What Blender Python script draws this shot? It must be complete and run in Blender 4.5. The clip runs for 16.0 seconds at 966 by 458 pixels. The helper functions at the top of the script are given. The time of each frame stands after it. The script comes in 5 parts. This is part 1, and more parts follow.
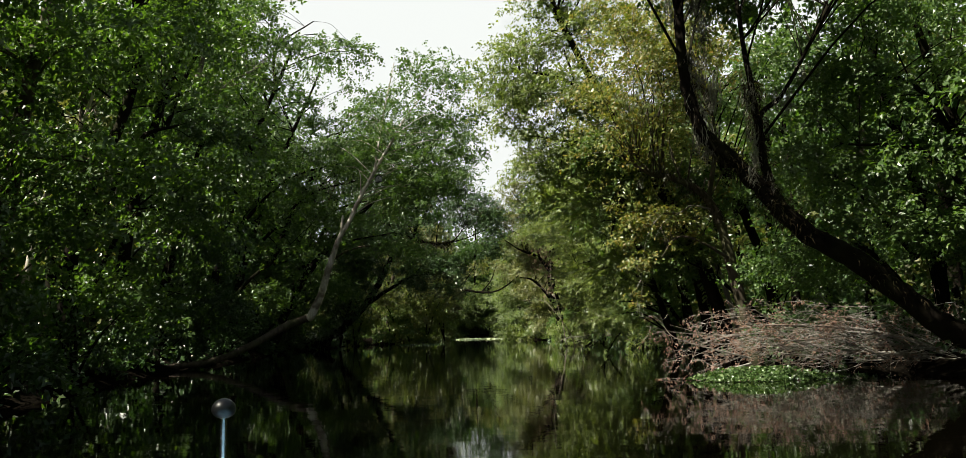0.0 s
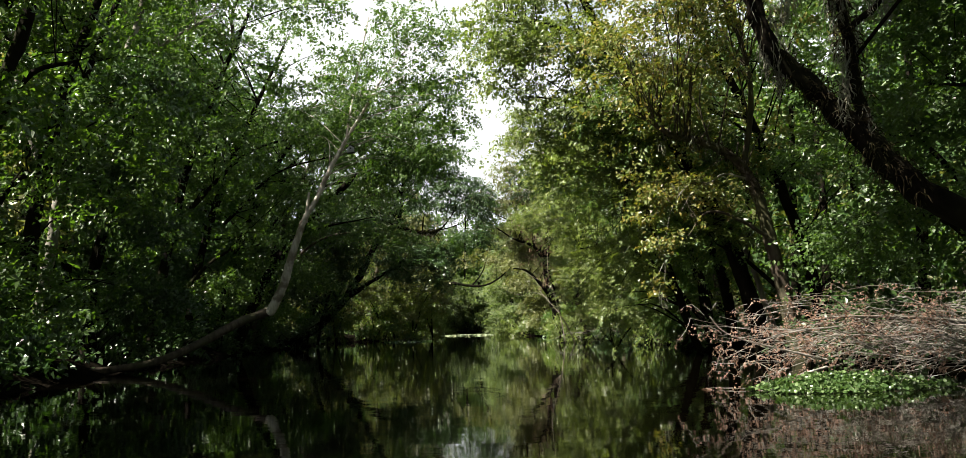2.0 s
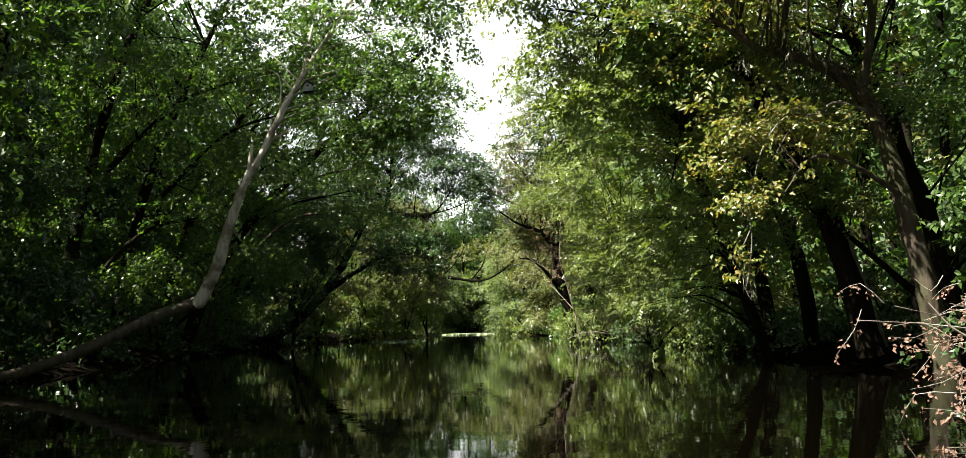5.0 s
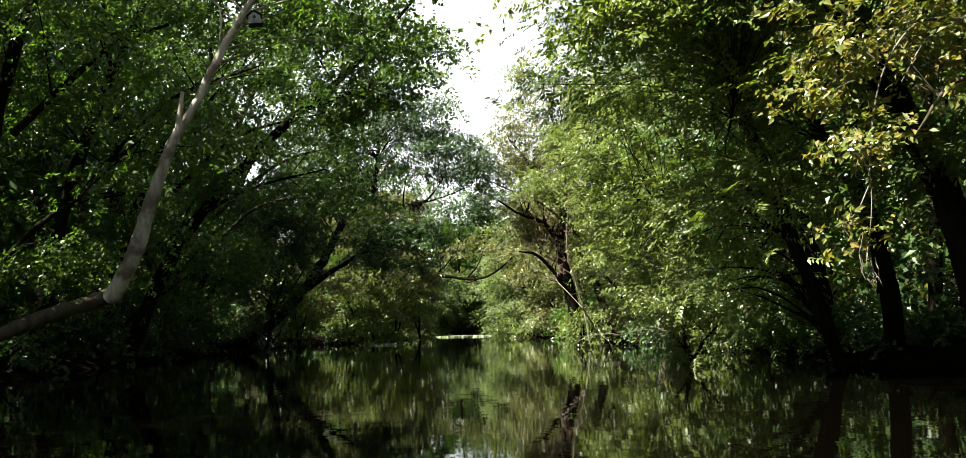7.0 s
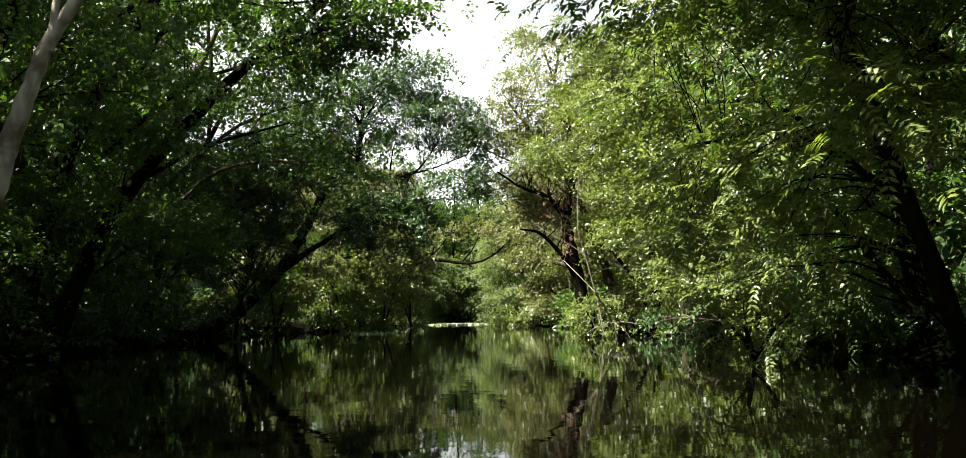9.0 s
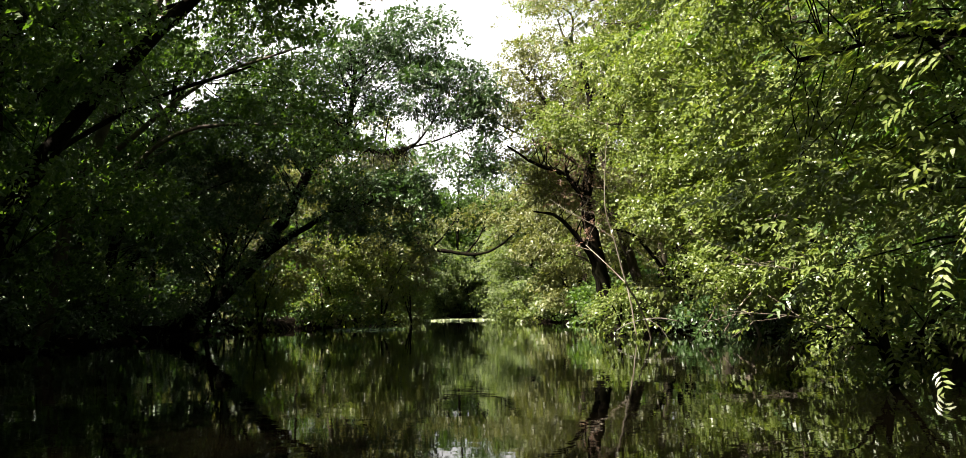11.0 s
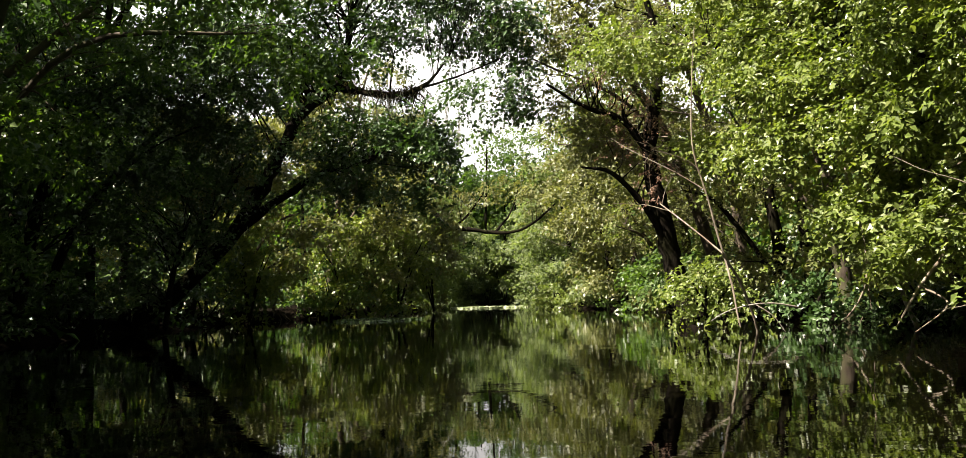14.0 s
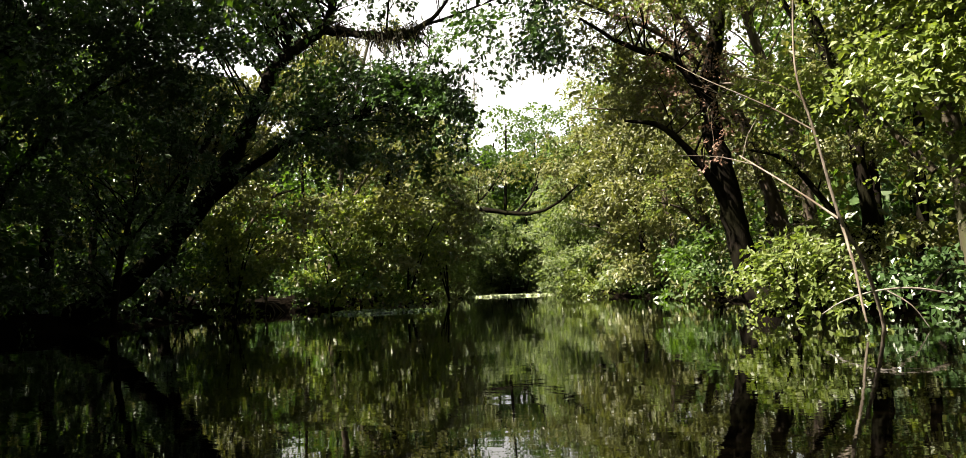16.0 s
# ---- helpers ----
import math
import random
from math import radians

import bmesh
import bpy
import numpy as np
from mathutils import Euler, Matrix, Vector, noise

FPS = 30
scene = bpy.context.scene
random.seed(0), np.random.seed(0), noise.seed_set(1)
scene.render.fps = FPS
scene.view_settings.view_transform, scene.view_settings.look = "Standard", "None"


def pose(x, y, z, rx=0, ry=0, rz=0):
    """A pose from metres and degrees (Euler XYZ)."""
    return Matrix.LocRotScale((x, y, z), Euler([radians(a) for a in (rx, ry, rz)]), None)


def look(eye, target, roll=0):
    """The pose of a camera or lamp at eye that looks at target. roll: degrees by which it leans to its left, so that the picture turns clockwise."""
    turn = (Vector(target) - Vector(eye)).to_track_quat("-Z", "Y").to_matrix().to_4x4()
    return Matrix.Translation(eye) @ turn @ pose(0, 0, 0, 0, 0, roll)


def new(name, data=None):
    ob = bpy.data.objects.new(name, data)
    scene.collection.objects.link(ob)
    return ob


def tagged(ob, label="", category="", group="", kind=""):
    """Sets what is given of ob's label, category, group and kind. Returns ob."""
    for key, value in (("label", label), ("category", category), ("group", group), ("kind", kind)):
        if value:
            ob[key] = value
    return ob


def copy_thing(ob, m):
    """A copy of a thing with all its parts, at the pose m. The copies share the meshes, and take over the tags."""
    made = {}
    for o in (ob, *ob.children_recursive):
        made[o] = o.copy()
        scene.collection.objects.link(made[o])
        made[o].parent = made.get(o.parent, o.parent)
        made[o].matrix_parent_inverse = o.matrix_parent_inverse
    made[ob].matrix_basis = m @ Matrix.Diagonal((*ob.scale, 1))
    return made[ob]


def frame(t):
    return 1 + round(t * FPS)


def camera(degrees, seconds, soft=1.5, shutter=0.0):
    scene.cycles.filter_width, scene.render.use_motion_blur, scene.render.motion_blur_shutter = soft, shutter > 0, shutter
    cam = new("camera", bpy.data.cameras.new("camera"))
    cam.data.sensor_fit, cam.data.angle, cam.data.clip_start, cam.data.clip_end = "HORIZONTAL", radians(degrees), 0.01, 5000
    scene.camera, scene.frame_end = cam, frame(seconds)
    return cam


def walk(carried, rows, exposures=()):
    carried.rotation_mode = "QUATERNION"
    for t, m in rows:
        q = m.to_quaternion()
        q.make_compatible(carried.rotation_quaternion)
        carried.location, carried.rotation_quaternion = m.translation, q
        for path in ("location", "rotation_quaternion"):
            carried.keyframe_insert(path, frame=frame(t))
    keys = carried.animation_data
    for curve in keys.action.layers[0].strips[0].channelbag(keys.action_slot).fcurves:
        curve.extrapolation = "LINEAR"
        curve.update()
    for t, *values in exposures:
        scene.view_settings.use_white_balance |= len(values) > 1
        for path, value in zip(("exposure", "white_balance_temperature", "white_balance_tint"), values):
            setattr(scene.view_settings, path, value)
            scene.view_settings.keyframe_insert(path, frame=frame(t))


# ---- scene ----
cam = camera(59.8, 16.0, soft=0.5)
METRES, EYE, TILT, LEAN, TURN = 32.0, 0.98, 6.8, 1.1, 0.0
ROWS = [
    (0.0, 0.0, 0.0, 0.0, 0.0, 0.0, 0.0),
    (0.5, -0.0009, 0.0295, -0.0043, -0.1, -0.18, 0.02),
    (1.0, 0.0003, 0.0612, -0.0078, -0.33, -0.2, 0.12),
    (1.5, 0.0003, 0.0914, -0.0118, -0.57, -0.19, 0.06),
    (2.0, 0.0005, 0.1218, -0.0154, -0.66, -0.27, 0.17),
    (2.5, 0.0009, 0.1532, -0.0194, -0.66, -0.13, 0.05),
    (3.0, 0.0006, 0.1827, -0.023, -0.69, -0.22, -0.05),
    (3.5, 0.0007, 0.2124, -0.0269, -0.68, -0.16, -0.17),
    (4.0, 0.0014, 0.2437, -0.0307, -0.52, -0.28, -0.04),
    (6.5, 0.0023, 0.3973, -0.0505, -0.95, -0.38, 0.03),
    (7.0, 0.0028, 0.4284, -0.0545, -0.92, -0.22, 0.02),
    (7.5, 0.0026, 0.4594, -0.0585, -1.05, -0.36, -0.04),
    (8.0, 0.0023, 0.4905, -0.0627, -1.26, -0.68, -0.13),
    (8.5, 0.0026, 0.5214, -0.0663, -1.25, -0.84, -0.24),
    (9.0, 0.0026, 0.5521, -0.0703, -1.26, -1.04, -0.29),
    (11.5, 0.002, 0.7077, -0.0903, -0.81, -1.34, -0.41),
    (12.0, 0.0021, 0.7393, -0.0943, -0.58, -1.22, -0.34),
    (12.5, 0.0017, 0.7708, -0.0984, -0.14, -1.53, -0.26),
    (13.0, 0.0026, 0.8036, -0.1021, 0.17, -1.91, -0.02),
    (13.5, 0.0026, 0.8338, -0.1059, 0.48, -1.99, 0.32),
    (14.0, 0.0013, 0.8647, -0.1105, 1.0, -2.22, 0.38),
    (14.5, 0.0016, 0.8969, -0.1144, 1.46, -2.29, 0.61),
    (15.0, 0.0018, 0.9284, -0.118, 1.63, -2.36, 0.83),
    (15.5, 0.0005, 0.9601, -0.1222, 2.27, -2.66, 0.99),
    (16.0, -0.001, 0.9917, -0.1268, 2.32, -3.01, 0.99),
]
EXPOSURES = [(0.0, 1.6, 6900, 4.0), (1.5, 1.9, 6850, 5.0), (3.0, 2.2, 6780, 6.0), (4.0, 2.35, 6750, 6.0), (9.0, 2.35, 6800, 6.0), (12.5, 2.38, 7300, 11.0), (16.0, 2.38, 7300, 11.0)]
walk(cam, [(t, pose(0, 0, EYE, TILT, LEAN, TURN) @ pose(METRES * x, METRES * y, METRES * z, 90 + pitch, roll, yaw)) for t, x, y, z, yaw, pitch, roll in ROWS], EXPOSURES)

# ---- world and sun ----
SUN_ELEV, SUN_AZ = radians(52), radians(-116)      # azimuth from ahead (y), to the left
sun_way = Vector((math.sin(SUN_AZ) * math.cos(SUN_ELEV), math.cos(SUN_AZ) * math.cos(SUN_ELEV), math.sin(SUN_ELEV)))
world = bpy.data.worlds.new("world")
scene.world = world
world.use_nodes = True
wn, wl = world.node_tree.nodes, world.node_tree.links
wn.clear()
sky = wn.new("ShaderNodeTexSky")
sky.sky_type, sky.sun_disc = "NISHITA", False
sky.sun_elevation, sky.sun_rotation = SUN_ELEV, SUN_AZ
sky.air_density, sky.dust_density = 1.0, 2.0
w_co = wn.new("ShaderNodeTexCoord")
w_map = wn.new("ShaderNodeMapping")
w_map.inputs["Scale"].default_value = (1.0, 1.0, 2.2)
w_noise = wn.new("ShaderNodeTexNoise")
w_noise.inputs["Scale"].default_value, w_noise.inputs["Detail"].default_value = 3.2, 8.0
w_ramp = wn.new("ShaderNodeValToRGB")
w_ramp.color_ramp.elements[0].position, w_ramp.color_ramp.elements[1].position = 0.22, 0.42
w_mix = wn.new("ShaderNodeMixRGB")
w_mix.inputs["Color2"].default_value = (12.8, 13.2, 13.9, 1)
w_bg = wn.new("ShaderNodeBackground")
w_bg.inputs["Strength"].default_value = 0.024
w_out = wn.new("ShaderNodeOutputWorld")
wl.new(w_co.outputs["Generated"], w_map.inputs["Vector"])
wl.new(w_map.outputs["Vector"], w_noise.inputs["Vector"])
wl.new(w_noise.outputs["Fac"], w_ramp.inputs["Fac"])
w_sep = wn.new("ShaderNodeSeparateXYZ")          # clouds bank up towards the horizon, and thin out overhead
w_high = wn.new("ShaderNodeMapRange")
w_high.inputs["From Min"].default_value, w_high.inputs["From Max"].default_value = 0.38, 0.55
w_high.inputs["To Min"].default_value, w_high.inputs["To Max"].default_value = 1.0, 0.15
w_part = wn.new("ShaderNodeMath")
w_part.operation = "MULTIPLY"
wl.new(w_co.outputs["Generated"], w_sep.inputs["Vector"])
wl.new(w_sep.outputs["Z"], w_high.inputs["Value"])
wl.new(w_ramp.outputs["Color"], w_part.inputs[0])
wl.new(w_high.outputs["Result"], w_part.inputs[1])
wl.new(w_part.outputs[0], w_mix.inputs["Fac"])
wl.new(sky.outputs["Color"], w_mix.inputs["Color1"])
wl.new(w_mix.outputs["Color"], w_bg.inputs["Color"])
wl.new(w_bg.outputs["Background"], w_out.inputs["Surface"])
sun = new("sun", bpy.data.lights.new("sun", "SUN"))
sun.data.energy, sun.data.angle, sun.data.color = 5.0, radians(0.53), (1.0, 0.95, 0.86)
sun.matrix_world = look(sun_way * 80, (0, 0, 0))


# ---- materials ----
def material(name):
    m = bpy.data.materials.new(name)
    m.use_nodes = True
    n, l = m.node_tree.nodes, m.node_tree.links
    return m, n, l, n["Principled BSDF"]


def ramp(n, stops):
    r = n.new("ShaderNodeValToRGB")
    e = r.color_ramp.elements
    while len(e) < len(stops):
        e.new(0.5)
    for item, (p, c) in zip(e, stops):
        item.position, item.color = p, (*c, 1)
    return r


def noise_node(n, l, scale, detail=6.0, stretch=(1, 1, 1), coord="Object"):
    co, mp, tx = n.new("ShaderNodeTexCoord"), n.new("ShaderNodeMapping"), n.new("ShaderNodeTexNoise")
    mp.inputs["Scale"].default_value = stretch
    tx.inputs["Scale"].default_value, tx.inputs["Detail"].default_value = scale, detail
    l.new(co.outputs[coord], mp.inputs["Vector"])
    l.new(mp.outputs["Vector"], tx.inputs["Vector"])
    return tx


def add_bump(n, l, bsdf, height, strength, distance):
    b = n.new("ShaderNodeBump")
    b.inputs["Strength"].default_value, b.inputs["Distance"].default_value = strength, distance
    l.new(height, b.inputs["Height"])
    l.new(b.outputs["Normal"], bsdf.inputs["Normal"])
    return b


def leaf_material(name, dark, mid, light, glow, rough=0.42, through_share=0.42):
    """A leaf: a glossy skin of varied green, and light that comes through it."""
    m, n, l, bsdf = material(name)
    geo = n.new("ShaderNodeNewGeometry")
    tone = ramp(n, [(0.0, dark), (0.5, mid), (0.93, light), (1.0, (light[0] * 1.25, light[1] * 0.95, light[2] * 0.9))])
    patch = noise_node(n, l, 0.55, 3.0)
    mix = n.new("ShaderNodeMath")
    mix.operation = "MULTIPLY_ADD"
    mix.inputs[1].default_value, mix.inputs[2].default_value = 0.55, 0.0
    l.new(geo.outputs["Random Per Island"], mix.inputs[0])
    add = n.new("ShaderNodeMath")
    add.operation = "MULTIPLY_ADD"
    add.inputs[1].default_value = 0.45
    l.new(patch.outputs["Fac"], add.inputs[0])
    l.new(mix.outputs[0], add.inputs[2])
    l.new(add.outputs[0], tone.inputs["Fac"])
    l.new(tone.outputs["Color"], bsdf.inputs["Base Color"])
    bsdf.inputs["Roughness"].default_value = rough
    bsdf.inputs["Specular IOR Level"].default_value = 0.46
    tr = n.new("ShaderNodeBsdfTranslucent")
    hue = n.new("ShaderNodeMixRGB")
    hue.blend_type = "MULTIPLY"
    hue.inputs["Fac"].default_value = 1.0
    hue.inputs["Color2"].default_value = (*glow, 1)
    l.new(tone.outputs["Color"], hue.inputs["Color1"])
    l.new(hue.outputs["Color"], tr.inputs["Color"])
    ms = n.new("ShaderNodeMixShader")
    ms.inputs["Fac"].default_value = through_share
    l.new(bsdf.outputs["BSDF"], ms.inputs[1])
    l.new(tr.outputs["BSDF"], ms.inputs[2])
    l.new(ms.outputs["Shader"], n["Material Output"].inputs["Surface"])
    return m


def bark_material(name, dark, light, scale=9.0, moss=None, rough=0.9, gloss=0.2, blots=1.3):
    m, n, l, bsdf = material(name)
    grain = noise_node(n, l, scale, 8.0, (1, 1, 0.25))
    blot = noise_node(n, l, blots, 4.0)
    tone = ramp(n, [(0.3, dark), (0.7, light)])
    l.new(grain.outputs["Fac"], tone.inputs["Fac"])
    colour = tone.outputs["Color"]
    mixed = n.new("ShaderNodeMixRGB")
    edge = ramp(n, [(0.48, (0, 0, 0)), (0.62, (1, 1, 1))])
    l.new(blot.outputs["Fac"], edge.inputs["Fac"])
    l.new(edge.outputs["Color"], mixed.inputs["Fac"])
    l.new(colour, mixed.inputs["Color1"])
    mixed.inputs["Color2"].default_value = (*(moss or dark), 1)
    l.new(mixed.outputs["Color"], bsdf.inputs["Base Color"])
    bsdf.inputs["Roughness"].default_value = rough
    bsdf.inputs["Specular IOR Level"].default_value = gloss
    add_bump(n, l, bsdf, grain.outputs["Fac"], 0.9, 0.03)
    return m


LEAF_MID = leaf_material("leaf_mid_green", (0.022, 0.046, 0.012), (0.052, 0.094, 0.024), (0.104, 0.150, 0.044), (1.7, 2.0, 0.5), 0.38, 0.38)
LEAF_DARK = leaf_material("leaf_dark_green", (0.015, 0.034, 0.012), (0.034, 0.068, 0.021), (0.064, 0.106, 0.035), (1.5, 1.9, 0.5), 0.34, 0.22)
LEAF_LIME = leaf_material("leaf_yellow_green", (0.046, 0.072, 0.016), (0.106, 0.144, 0.035), (0.194, 0.216, 0.078), (1.8, 1.9, 0.7), 0.36, 0.38)
LEAF_OLIVE = leaf_material("leaf_olive_green", (0.046, 0.056, 0.018), (0.098, 0.112, 0.038), (0.170, 0.168, 0.074), (1.8, 1.8, 0.75), 0.40, 0.36)
LEAF_TURN = leaf_material("leaf_turning_rust", (0.050, 0.078, 0.018), (0.112, 0.138, 0.034), (0.250, 0.170, 0.055), (1.7, 1.7, 0.6), 0.36, 0.36)
LEAF_DEAD = leaf_material("leaf_dead_brown", (0.085, 0.048, 0.032), (0.160, 0.092, 0.066), (0.270, 0.175, 0.135), (1.2, 1.1, 0.9), 0.6, 0.25)
LEAF_WATER = leaf_material("leaf_water_plant", (0.016, 0.034, 0.010), (0.048, 0.086, 0.026), (0.170, 0.225, 0.105), (1.5, 1.8, 0.8), 0.26, 0.22)
LEAF_PALE = leaf_material("leaf_pale_floating", (0.16, 0.20, 0.11), (0.30, 0.35, 0.20), (0.46, 0.50, 0.34), (1.0, 1.1, 0.7), 0.5, 0.15)
# far leaves, with the haze of distance mixed into their paler green
LEAF_HAZE = leaf_material("leaf_haze_green", (0.054, 0.078, 0.034), (0.110, 0.144, 0.062), (0.180, 0.205, 0.100), (1.6, 1.8, 0.7), 0.5, 0.48)
# a dark bark whose colour also takes in the shade on the trunks
BARK_DARK_SHADED = bark_material("bark_dark_shaded", (0.003, 0.0026, 0.0022), (0.012, 0.0095, 0.0072), 9.0, (0.010, 0.010, 0.005), 0.95, 0.04)
BARK_PALE = bark_material("bark_pale_grey", (0.19, 0.165, 0.13), (0.54, 0.50, 0.43), 7.0, (0.15, 0.125, 0.095), 0.8, 0.2, 3.4)
BARK_BROWN = bark_material("bark_brown", (0.022, 0.016, 0.012), (0.088, 0.069, 0.053), 9.0, (0.05, 0.05, 0.025))
TWIG_DEAD = bark_material("dead_twig", (0.070, 0.060, 0.052), (0.36, 0.335, 0.305), 14.0, (0.11, 0.088, 0.072))
BARK_GREY = bark_material("bark_grey", (0.085, 0.078, 0.066), (0.26, 0.24, 0.205), 8.0, (0.06, 0.055, 0.04), 0.85)
BARK_DEAD = bark_material("bark_dead_grey", (0.08, 0.067, 0.054), (0.24, 0.205, 0.165), 12.0, (0.08, 0.06, 0.045))
MOSS_GREY = bark_material("moss_grey", (0.085, 0.083, 0.064), (0.21, 0.205, 0.16), 30.0, (0.05, 0.045, 0.035), 1.0)


# ---- building helpers ----
rng = np.random.default_rng(7)


def mesh_from(name, verts, faces, mat, smooth=False):
    """A mesh from an array of corners and an array of faces, all with as many corners."""
    verts, faces = np.asarray(verts, np.float32), np.asarray(faces, np.int32)
    me = bpy.data.meshes.new(name)
    k = faces.shape[1]
    me.vertices.add(len(verts))
    me.vertices.foreach_set("co", verts.ravel())
    me.loops.add(faces.size)
    me.loops.foreach_set("vertex_index", faces.ravel())
    me.polygons.add(len(faces))
    me.polygons.foreach_set("loop_start", np.arange(0, faces.size, k, dtype=np.int32))
    me.polygons.foreach_set("use_smooth", np.full(len(faces), smooth))
    me.materials.append(mat)
    me.update(calc_edges=True)
    me.validate()
    return me


def child(name, me, parent, label="", kind=""):
    ob = new(name, me)
    ob.parent = parent
    return tagged(ob, label, kind=kind)


def part(name, bm, mat, parent, label=""):
    me = bpy.data.meshes.new(name)
    bm.to_mesh(me)
    bm.free()
    me.materials.append(mat)
    return child(name, me, parent, label)


def smooth_path(pts, steps):
    """A rounded line through the points; each is x, y, z and, if given, a radius."""
    p = np.asarray(pts, float)
    if len(p) == 2:
        s = np.linspace(0, 1, steps + 1)[:, None]
        return p[0] * (1 - s) + p[1] * s
    q = np.vstack([2 * p[0] - p[1], p, 2 * p[-1] - p[-2]])
    out = []
    for i in range(1, len(q) - 2):
        a, b, c, d = q[i - 1:i + 3]
        for u in np.linspace(0, 1, steps, endpoint=False):
            out.append(0.5 * (2 * b + (c - a) * u + (2 * a - 5 * b + 4 * c - d) * u * u + (3 * b - a - 3 * c + d) * u ** 3))
    out.append(p[-1])
    return np.array(out)


def tube(path, radii, sides, rough=0.0):
    """Corners and four-cornered faces of a round limb along a line, its skin uneven by that share."""
    path, radii = np.asarray(path, float), np.asarray(radii, float)
    n = len(path)
    d = np.gradient(path, axis=0)
    d /= np.linalg.norm(d, axis=1)[:, None] + 1e-9
    side = np.cross(d, (0.13, 0.31, 0.94))
    weak = np.linalg.norm(side, axis=1) < 0.05
    side[weak] = np.cross(d[weak], (1, 0, 0))
    side /= np.linalg.norm(side, axis=1)[:, None] + 1e-9
    up = np.cross(side, d)
    a = np.linspace(0, 2 * np.pi, sides, endpoint=False)
    r = radii[:, None] * (1 + rough * rng.uniform(-1, 1, (n, sides)))
    v = path[:, None] + r[..., None] * (np.cos(a)[None, :, None] * side[:, None] + np.sin(a)[None, :, None] * up[:, None])
    i, j = np.meshgrid(np.arange(n - 1), np.arange(sides), indexing="ij")
    jn = (j + 1) % sides
    f = np.stack([i * sides + j, i * sides + jn, (i + 1) * sides + jn, (i + 1) * sides + j], -1).reshape(-1, 4)
    return v.reshape(-1, 3), f


class Soup:
    """Collects pieces of one mesh."""

    def __init__(self):
        self.v, self.f, self.n = [], [], 0

    def add(self, v, f):
        self.v.append(v)
        self.f.append(f + self.n)
        self.n += len(v)

    def mesh(self, name, mat, smooth=False):
        return mesh_from(name, np.vstack(self.v), np.vstack(self.f), mat, smooth)


def limb_mesh(name, pts, mat, sides=10, steps=6, rough=0.10):
    rough = 0.2 if mat is BARK_DARK_SHADED else rough
    p = smooth_path(pts, steps)
    wob = rng.normal(0, 1, (len(p), 3)) * p[:, 3:4] * (0.03 if mat is BARK_PALE else 0.08)
    v, f = tube(p[:, :3] + wob, p[:, 3], sides, rough)
    return mesh_from(name, v, f, mat, True), p


def unit(a):
    return a / (np.linalg.norm(a, axis=-1, keepdims=True) + 1e-9)


LIGHT_LEAN = np.array([sun_way.x * 1.2, sun_way.y * 1.2, 1.0])      # leaves turn their faces towards the light


def leaves(points, ways, size, mat_kind, per=9, rounded=False):
    """Sprays of leaves: from each point a twig goes its way, with leaves to both sides. Returns corners and faces; rounded ones have six corners."""
    n = len(points)
    pinnate = mat_kind == "pinnate"
    if pinnate:
        ways = unit(ways + np.array([0, 0, 0.14]))
    k = per
    long = size * rng.uniform(0.75, 1.25, (n, 1))
    s = (np.arange(k) // 2 + 0.6)[None] / (k / 2 + 0.3) * np.ones((n, 1))
    sgn = np.where(np.arange(k) % 2 == 0, 1.0, -1.0)[None] * np.ones((n, 1))
    up = unit(LIGHT_LEAN + rng.normal(0, 0.28, (n, 3)))
    side = unit(np.cross(ways, up))
    nrm = np.cross(side, ways)
    reach = long * (k * (0.30 if pinnate else 0.27))
    droop = -0.16 * reach * s ** 2
    if not pinnate:
        s = s + rng.uniform(-0.12, 0.12, s.shape)
    base = points[:, None] + ways[:, None] * (reach * s)[..., None]
    base[..., 2] += droop
    jit = 0.16 if pinnate else 0.55
    if pinnate:
        fwd = 0.55
    else:
        fwd = 0.45
        base = base + rng.normal(0, 0.35, base.shape) * size
    ax = unit(side[:, None] * sgn[..., None] + ways[:, None] * fwd + rng.normal(0, jit, (n, k, 3)) + np.array([0, 0, -0.22]))
    nn = unit(nrm[:, None] + rng.normal(0, jit, (n, k, 3)) * 0.7)
    wd = unit(np.cross(ax, nn))
    nn = np.cross(wd, ax)
    ln = long[..., None] * rng.uniform(0.7, 1.15, (n, k, 1))
    w = ln * (0.20 if pinnate else 0.33)
    mid = base + ax * ln * (0.42 if pinnate else 0.40)
    tip = base + ax * ln - nn * ln * 0.10
    if rounded:
        a, b = base + ax * ln * 0.24, base + ax * ln * 0.66
        v = np.stack([base, a + wd * w * 0.92 + nn * w * 0.3, b + wd * w * 0.72 + nn * w * 0.2, tip, b - wd * w * 0.72 + nn * w * 0.2, a - wd * w * 0.92 + nn * w * 0.3], 2)
    else:
        v = np.stack([base, mid + wd * w + nn * w * 0.35, tip, mid - wd * w + nn * w * 0.35], 2)
    v = v.reshape(-1, 3)
    f = np.arange(len(v)).reshape(-1, 6 if rounded else 4)
    return v, f


